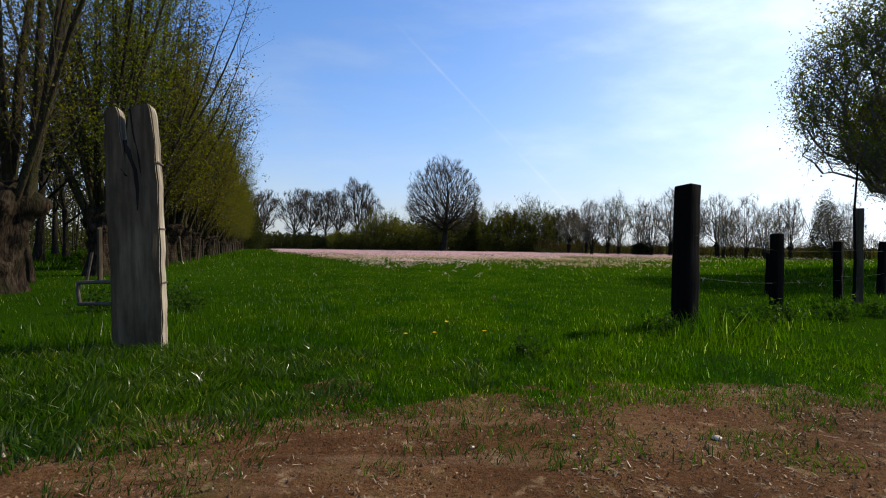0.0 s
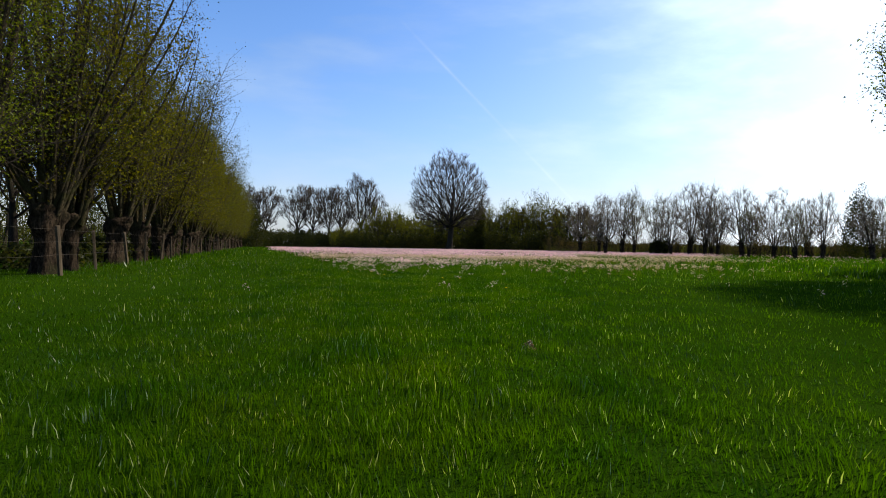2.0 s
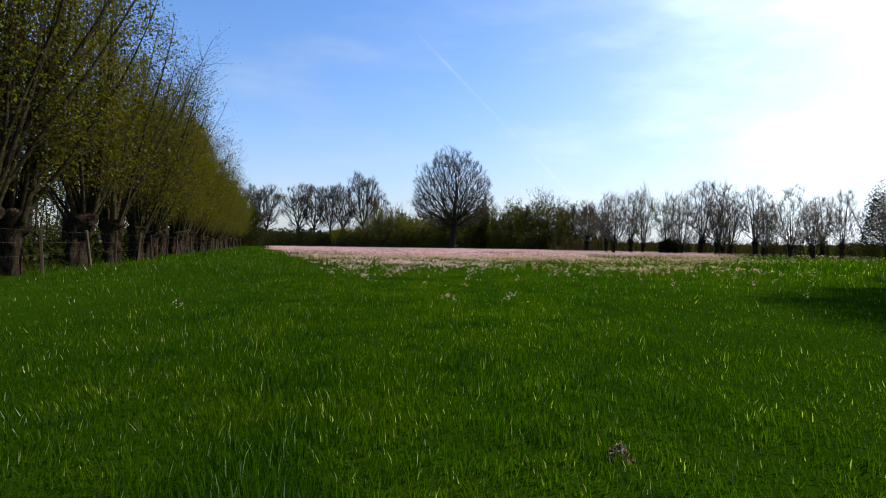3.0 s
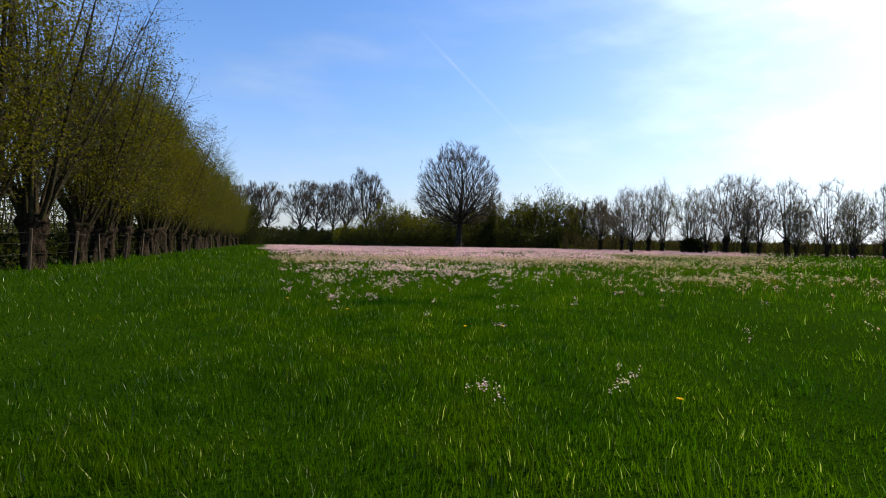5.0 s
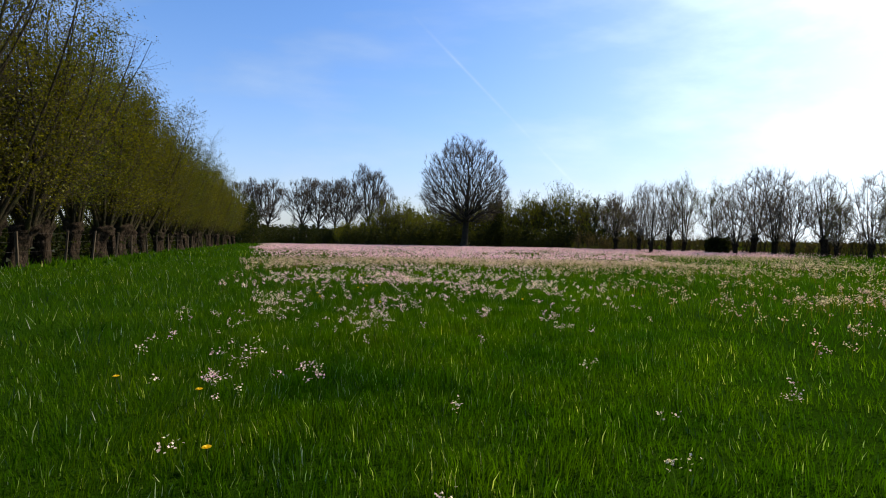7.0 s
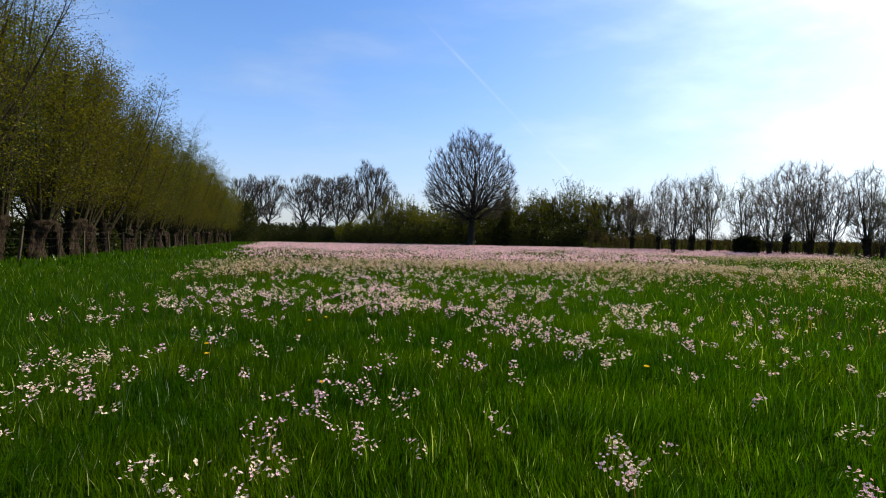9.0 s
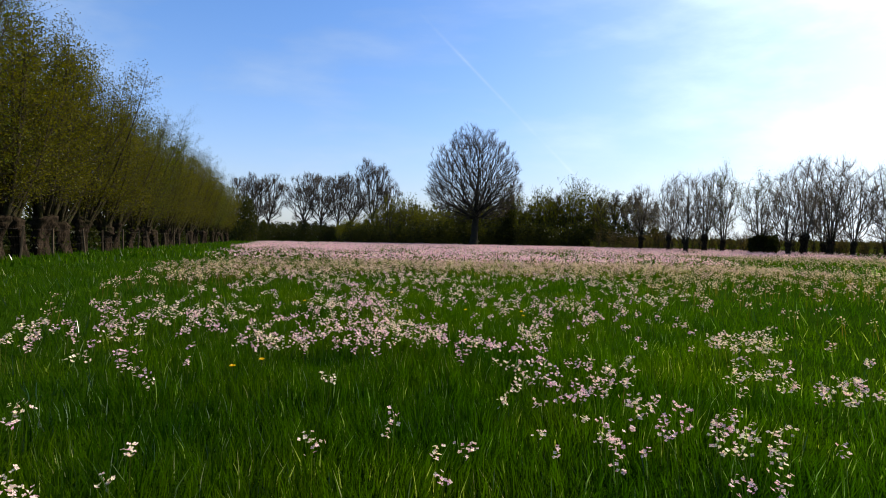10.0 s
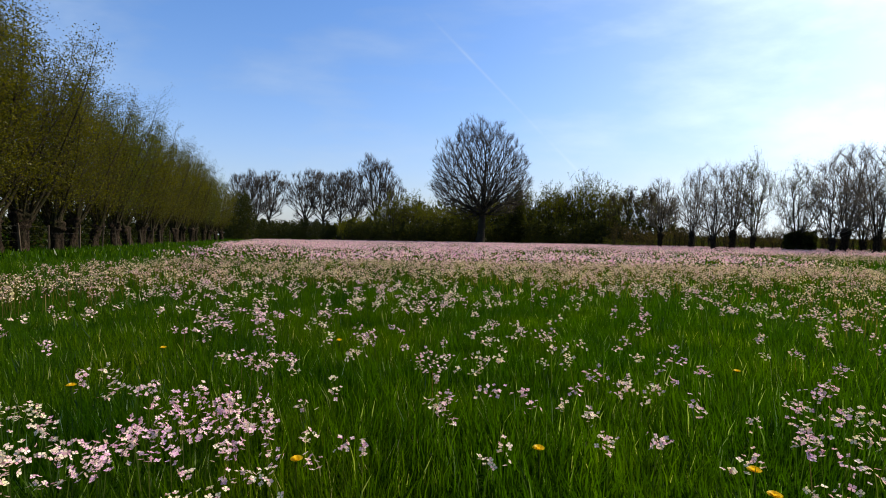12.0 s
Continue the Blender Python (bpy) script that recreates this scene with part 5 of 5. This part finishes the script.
flowers("cuckoo_flowers", x[side], y[side], grng, 4, (0.010, 0.019), 0.035, "cream and pale pink cuckoo flowers sprinkled over sward", False, CREAM_PETAL)
flowers("cuckoo_flowers", x[keep], y[keep], grng, 3, (0.02, 0.04), 0.06, "dense pink drift of cuckoo flowers across meadow", False, PINK_PETAL)


# ---- small things ----
def litter():
    """Straw ends and bits of dead stalk on the bare earth."""
    r = np.random.default_rng(29)
    x, y = scatter(r, 15000, -3.5, 4.0, 0.8, 3.0)
    past = y - np.maximum(track_edge(x), 0.8)
    keep = (past < 0.05) & (field_noise(x, y, 0.4, 30) > 0.3)
    x, y = x[keep], y[keep]
    n = len(x)
    w = r.uniform(0, 2 * np.pi, n)
    long = r.uniform(0.003, 0.010, n) * (1 + 2.2 * (r.random(n) > 0.988))
    a = np.stack([np.cos(w) * long, np.sin(w) * long, r.normal(size=n) * 0.004], 1)
    b = np.stack([-np.sin(w), np.cos(w), 0 * w], 1) * r.uniform(0.001, 0.0028, n)[:, None]
    c = np.stack([x, y, np.maximum(track_z(x, y), 0.0) + 0.004], 1)
    v = np.stack([c - a - b, c + a - b, c + a + b, c - a + b], 1).reshape(-1, 3)
    tagged(new("dry_litter", raw_mesh("dry_litter", v, [np.arange(4 * n).reshape(n, 4)], STRAW)), "scattered straw and dead stalks on bare earth", "litter", kind="stuff")


litter()


def stone(x, y, size, seed, label="small pale stone lying on bare earth"):
    r = random.Random(seed)
    bm = bmesh.new()
    bmesh.ops.create_icosphere(bm, subdivisions=2, radius=1.0)
    for v in bm.verts:
        k = 1 + 0.25 * noise.noise(v.co * 1.3 + Vector((seed, 0, 0)))
        v.co = Vector((v.co.x * size * k * 1.25, v.co.y * size * k, v.co.z * size * k * 0.65))
    ob = new("stone", smooth(bm_mesh("stone", bm, STONE)))
    ob.matrix_world = pose(x, y, float(track_z(np.array([x]), np.array([y]))[0]) + size * 0.3, r.uniform(-10, 10), r.uniform(-10, 10), r.uniform(0, 360))
    tagged(ob, label, "stone", "stones on track")


for k, (x, y, size) in enumerate(((1.14, 1.76, 0.016), (0.95, 1.2, 0.009), (1.5, 1.42, 0.008), (0.2, 1.7, 0.008), (-0.3, 1.35, 0.008), (1.75, 1.6, 0.009), (0.6, 1.8, 0.007), (-0.9, 1.2, 0.01), (0.35, 1.25, 0.007))):
    stone(x, y, size, 40 + k)


def molehill(x, y, size, seed):
    xs = np.linspace(-1, 1, 25)
    gx, gy = np.meshgrid(xs, xs)
    d = np.hypot(gx, gy)
    gz = 0.8 * step(1.0, 0.0, d + 0.25 * (field_noise(gx, gy, 0.35, seed) - 0.5)) * (0.7 + 0.6 * field_noise(gx, gy, 0.18, seed + 1)) - 0.03
    idx = np.arange(625).reshape(25, 25)
    quads = np.stack([idx[:-1, :-1], idx[:-1, 1:], idx[1:, 1:], idx[1:, :-1]], -1).reshape(-1, 4)
    ob = new("molehill", smooth(raw_mesh("molehill", np.stack([gx, gy, gz], -1).reshape(-1, 3) * size, [quads], MOLE)))
    ob.matrix_world = pose(x, y, 0)
    tagged(ob, "small crumbled brown molehill with withered leaves in grass", "molehill")
    r = np.random.default_rng(seed)
    lx, ly = r.uniform(-0.62, 0.62, 110), r.uniform(-0.62, 0.62, 110)
    lz = 0.74 * step(1.0, 0.0, np.hypot(lx, ly) + 0.25 * (field_noise(lx, ly, 0.35, seed) - 0.5)) * (0.7 + 0.6 * field_noise(lx, ly, 0.18, seed + 1))
    part("withered_leaves", leaf_mesh("withered_leaves", np.stack([lx, ly, lz], 1) * size, 0.006, 0.016, r, WITHERED, 0.35, 4), ob, "rust-brown withered leaves")


molehill(1.05, 6.72, 0.062, 50)


def dry_patch(x, y, size, count):
    """A trodden patch of pale dead grass."""
    r = np.random.default_rng(61)
    px, py = x + r.normal(size=count) * size, y + r.normal(size=count) * size * 0.6
    ob = blades("dry_grass", px, py, r.uniform(0.008, 0.022, count), r.uniform(0.004, 0.008, count), 2.6, r, PALE_STRAW, "trodden patch of pale dead grass in meadow")
    return ob


dry_patch(-0.28, 4.18, 0.10, 320)
dry_patch(1.3, 3.9, 0.2, 160)


def dandelion(x, y, h, first=None):
    m = pose(x, y, 0, 0, 0, 137 * (x + y))
    if first is not None:
        return copy_thing(first, m @ Matrix.Diagonal((1, 1, h / 0.14, 1)))
    ob = thing("dandelion", m, "yellow dandelion in flower among grass", "flower", "dandelions in meadow")
    t = Tubes()
    t.add([Vector((0, 0, -0.01)), Vector((0.006, 0.003, 0.07)), Vector((0.004, 0, 0.138))], [0.0028, 0.0025, 0.0025], 6)
    part("stem", t.mesh("stem", STEM), ob)
    verts, faces = [], []
    for ring, (count, long, rise) in enumerate(((20, 0.018, 0.004), (16, 0.0145, 0.008), (10, 0.009, 0.011))):
        for k in range(count):
            w = 2 * math.pi * (k + 0.5 * ring) / count
            c, sn = math.cos(w), math.sin(w)
            b = len(verts)
            verts += [(0.004 + c * 0.002 - sn * 0.0015, sn * 0.002 + c * 0.0015, 0.136), (0.004 + c * 0.002 + sn * 0.0015, sn * 0.002 - c * 0.0015, 0.136),
                      (0.004 + c * long + sn * 0.002, sn * long - c * 0.002, 0.138 + rise), (0.004 + c * long - sn * 0.002, sn * long + c * 0.002, 0.138 + rise)]
            faces.append((b, b + 1, b + 2, b + 3))
    part("flower_head", raw_mesh("flower_head", verts, [np.array(faces)], YELLOW), ob, "bright yellow many-petalled flower head")
    return ob


DANDELIONS = [(0.22, 3.77), (0.53, 3.83), (-0.1, 3.63), (0.12, 3.63), (1.58, 10.91), (0.97, 12.94), (0.61, 12.84), (-1.52, 18.99), (-1.44, 18.83), (-0.52, 18.21), (-1.0, 20.25),
              (1.38, 18.57), (-1.14, 20.17), (-0.41, 22.33), (0.3, 22.42), (0.86, 22.29), (0.87, 22.22), (-1.59, 23.63), (-1.54, 22.91), (-0.64, 23.82), (1.49, 23.41), (-0.66, 13.93), (-1.61, 14.82), (-1.01, 14.57)]
bloom = None
for k, (x, y) in enumerate(DANDELIONS):
    made = dandelion(x, y, 0.05 + 0.01 * (k % 4) + (0.05 if y > 17 else 0.03 if y > 5 else 0), bloom)
    bloom = bloom or made

# thin bare pole beside the fence
rod = Tubes()
rod.add([Vector((0, 0, -0.05)), Vector((0.01, 0, 0.6)), Vector((-0.005, 0.01, 1.3)), Vector((0.03, 0, 2.02))], [0.024, 0.021, 0.017, 0.011], 6)
pole = new("thin_pole", rod.mesh("thin_pole", TARRED))
pole.matrix_world = pose(6.2, 6.52, 0)
tagged(pole, "thin bare wooden stick standing beside fence post", "pole")


def crumbs():
    """Clods and grit lying on the bare earth."""
    r = np.random.default_rng(37)
    x, y = scatter(r, 30000, -3.2, 3.8, 0.9, 2.9)
    keep = (track_z(x, y) > -0.012) & (r.random(len(x)) < 0.25 + 0.75 * step(0.4, 0.7, field_noise(x, y, 0.3, 38)))
    x, y = x[keep], y[keep]
    n = len(x)
    size = r.uniform(0.0015, 0.006, n) * (1 + 1.4 * (r.random(n) > 0.95))
    corner = np.array([(1, 0, -0.4), (-0.6, 0.9, -0.4), (-0.6, -0.9, -0.4), (0, 0, 0.9)])
    turn = r.uniform(0, 2 * np.pi, n)
    c, sn = np.cos(turn), np.sin(turn)
    shape = corner[None] * r.uniform(0.6, 1.3, (n, 4, 3))
    v = np.stack([shape[..., 0] * c[:, None] - shape[..., 1] * sn[:, None], shape[..., 0] * sn[:, None] + shape[..., 1] * c[:, None], shape[..., 2]], -1) * size[:, None, None]
    v += np.stack([x, y, track_z(x, y) + 0.002], 1)[:, None]
    k = np.arange(n)[:, None] * 4
    f = np.concatenate([k + np.array([t]) for t in ((0, 1, 3), (1, 2, 3), (2, 0, 3))])
    tagged(new("earth_crumbs", raw_mesh("earth_crumbs", v.reshape(-1, 3), [f], CRUMB)), "crumbled clods and grit on bare earth", "soil", kind="stuff")


crumbs()


def nettle_clump(m, seed, first=None):
    """A clump of leafy weeds: thin stems with paired leaves."""
    if first is not None:
        return copy_thing(first, m)
    r = np.random.default_rng(seed)
    ob = thing("weed_clump", m, "dark green leafy weed clump in tall grass", "weed", "weed clumps by posts")
    stems, spots = Tubes(), []
    for _ in range(26):
        p = Vector((r.normal() * 0.11, r.normal() * 0.11, 0))
        pts, _d = bend(r, p, Vector((r.normal() * 0.25, r.normal() * 0.25, 1)), r.uniform(0.12, 0.27), 4, 0.08, 0.0)
        stems.add(pts, [0.003, 0.0028, 0.0025, 0.002, 0.0014], 4)
        for q in pts[1:]:
            spots += [tuple(q + Vector(r.normal(size=3)) * 0.016) for _ in range(3)]
    tagged(part("stem", stems.mesh("stem", STEM), ob), kind="stuff")
    part("leaves", leaf_mesh("leaves", spots, 0.012, 0.028, r, WEED_LEAF, 0.55, 4), ob)
    return ob


clump = None
for k, (x, y, size) in enumerate(((-3.0, 6.0, 1.1), (-2.6, 5.3, 0.9), (-3.4, 5.2, 1.0), (3.05, 4.25, 1.0), (3.7, 4.7, 0.9), (4.6, 5.1, 0.9), (5.3, 5.3, 0.9), (-2.9, 3.1, 0.8), (0.75, 3.15, 0.6), (2.2, 4.1, 0.7))):
    made = nettle_clump(turned(x, y, 0, 67 * k, size), 91, clump)
    clump = clump or made
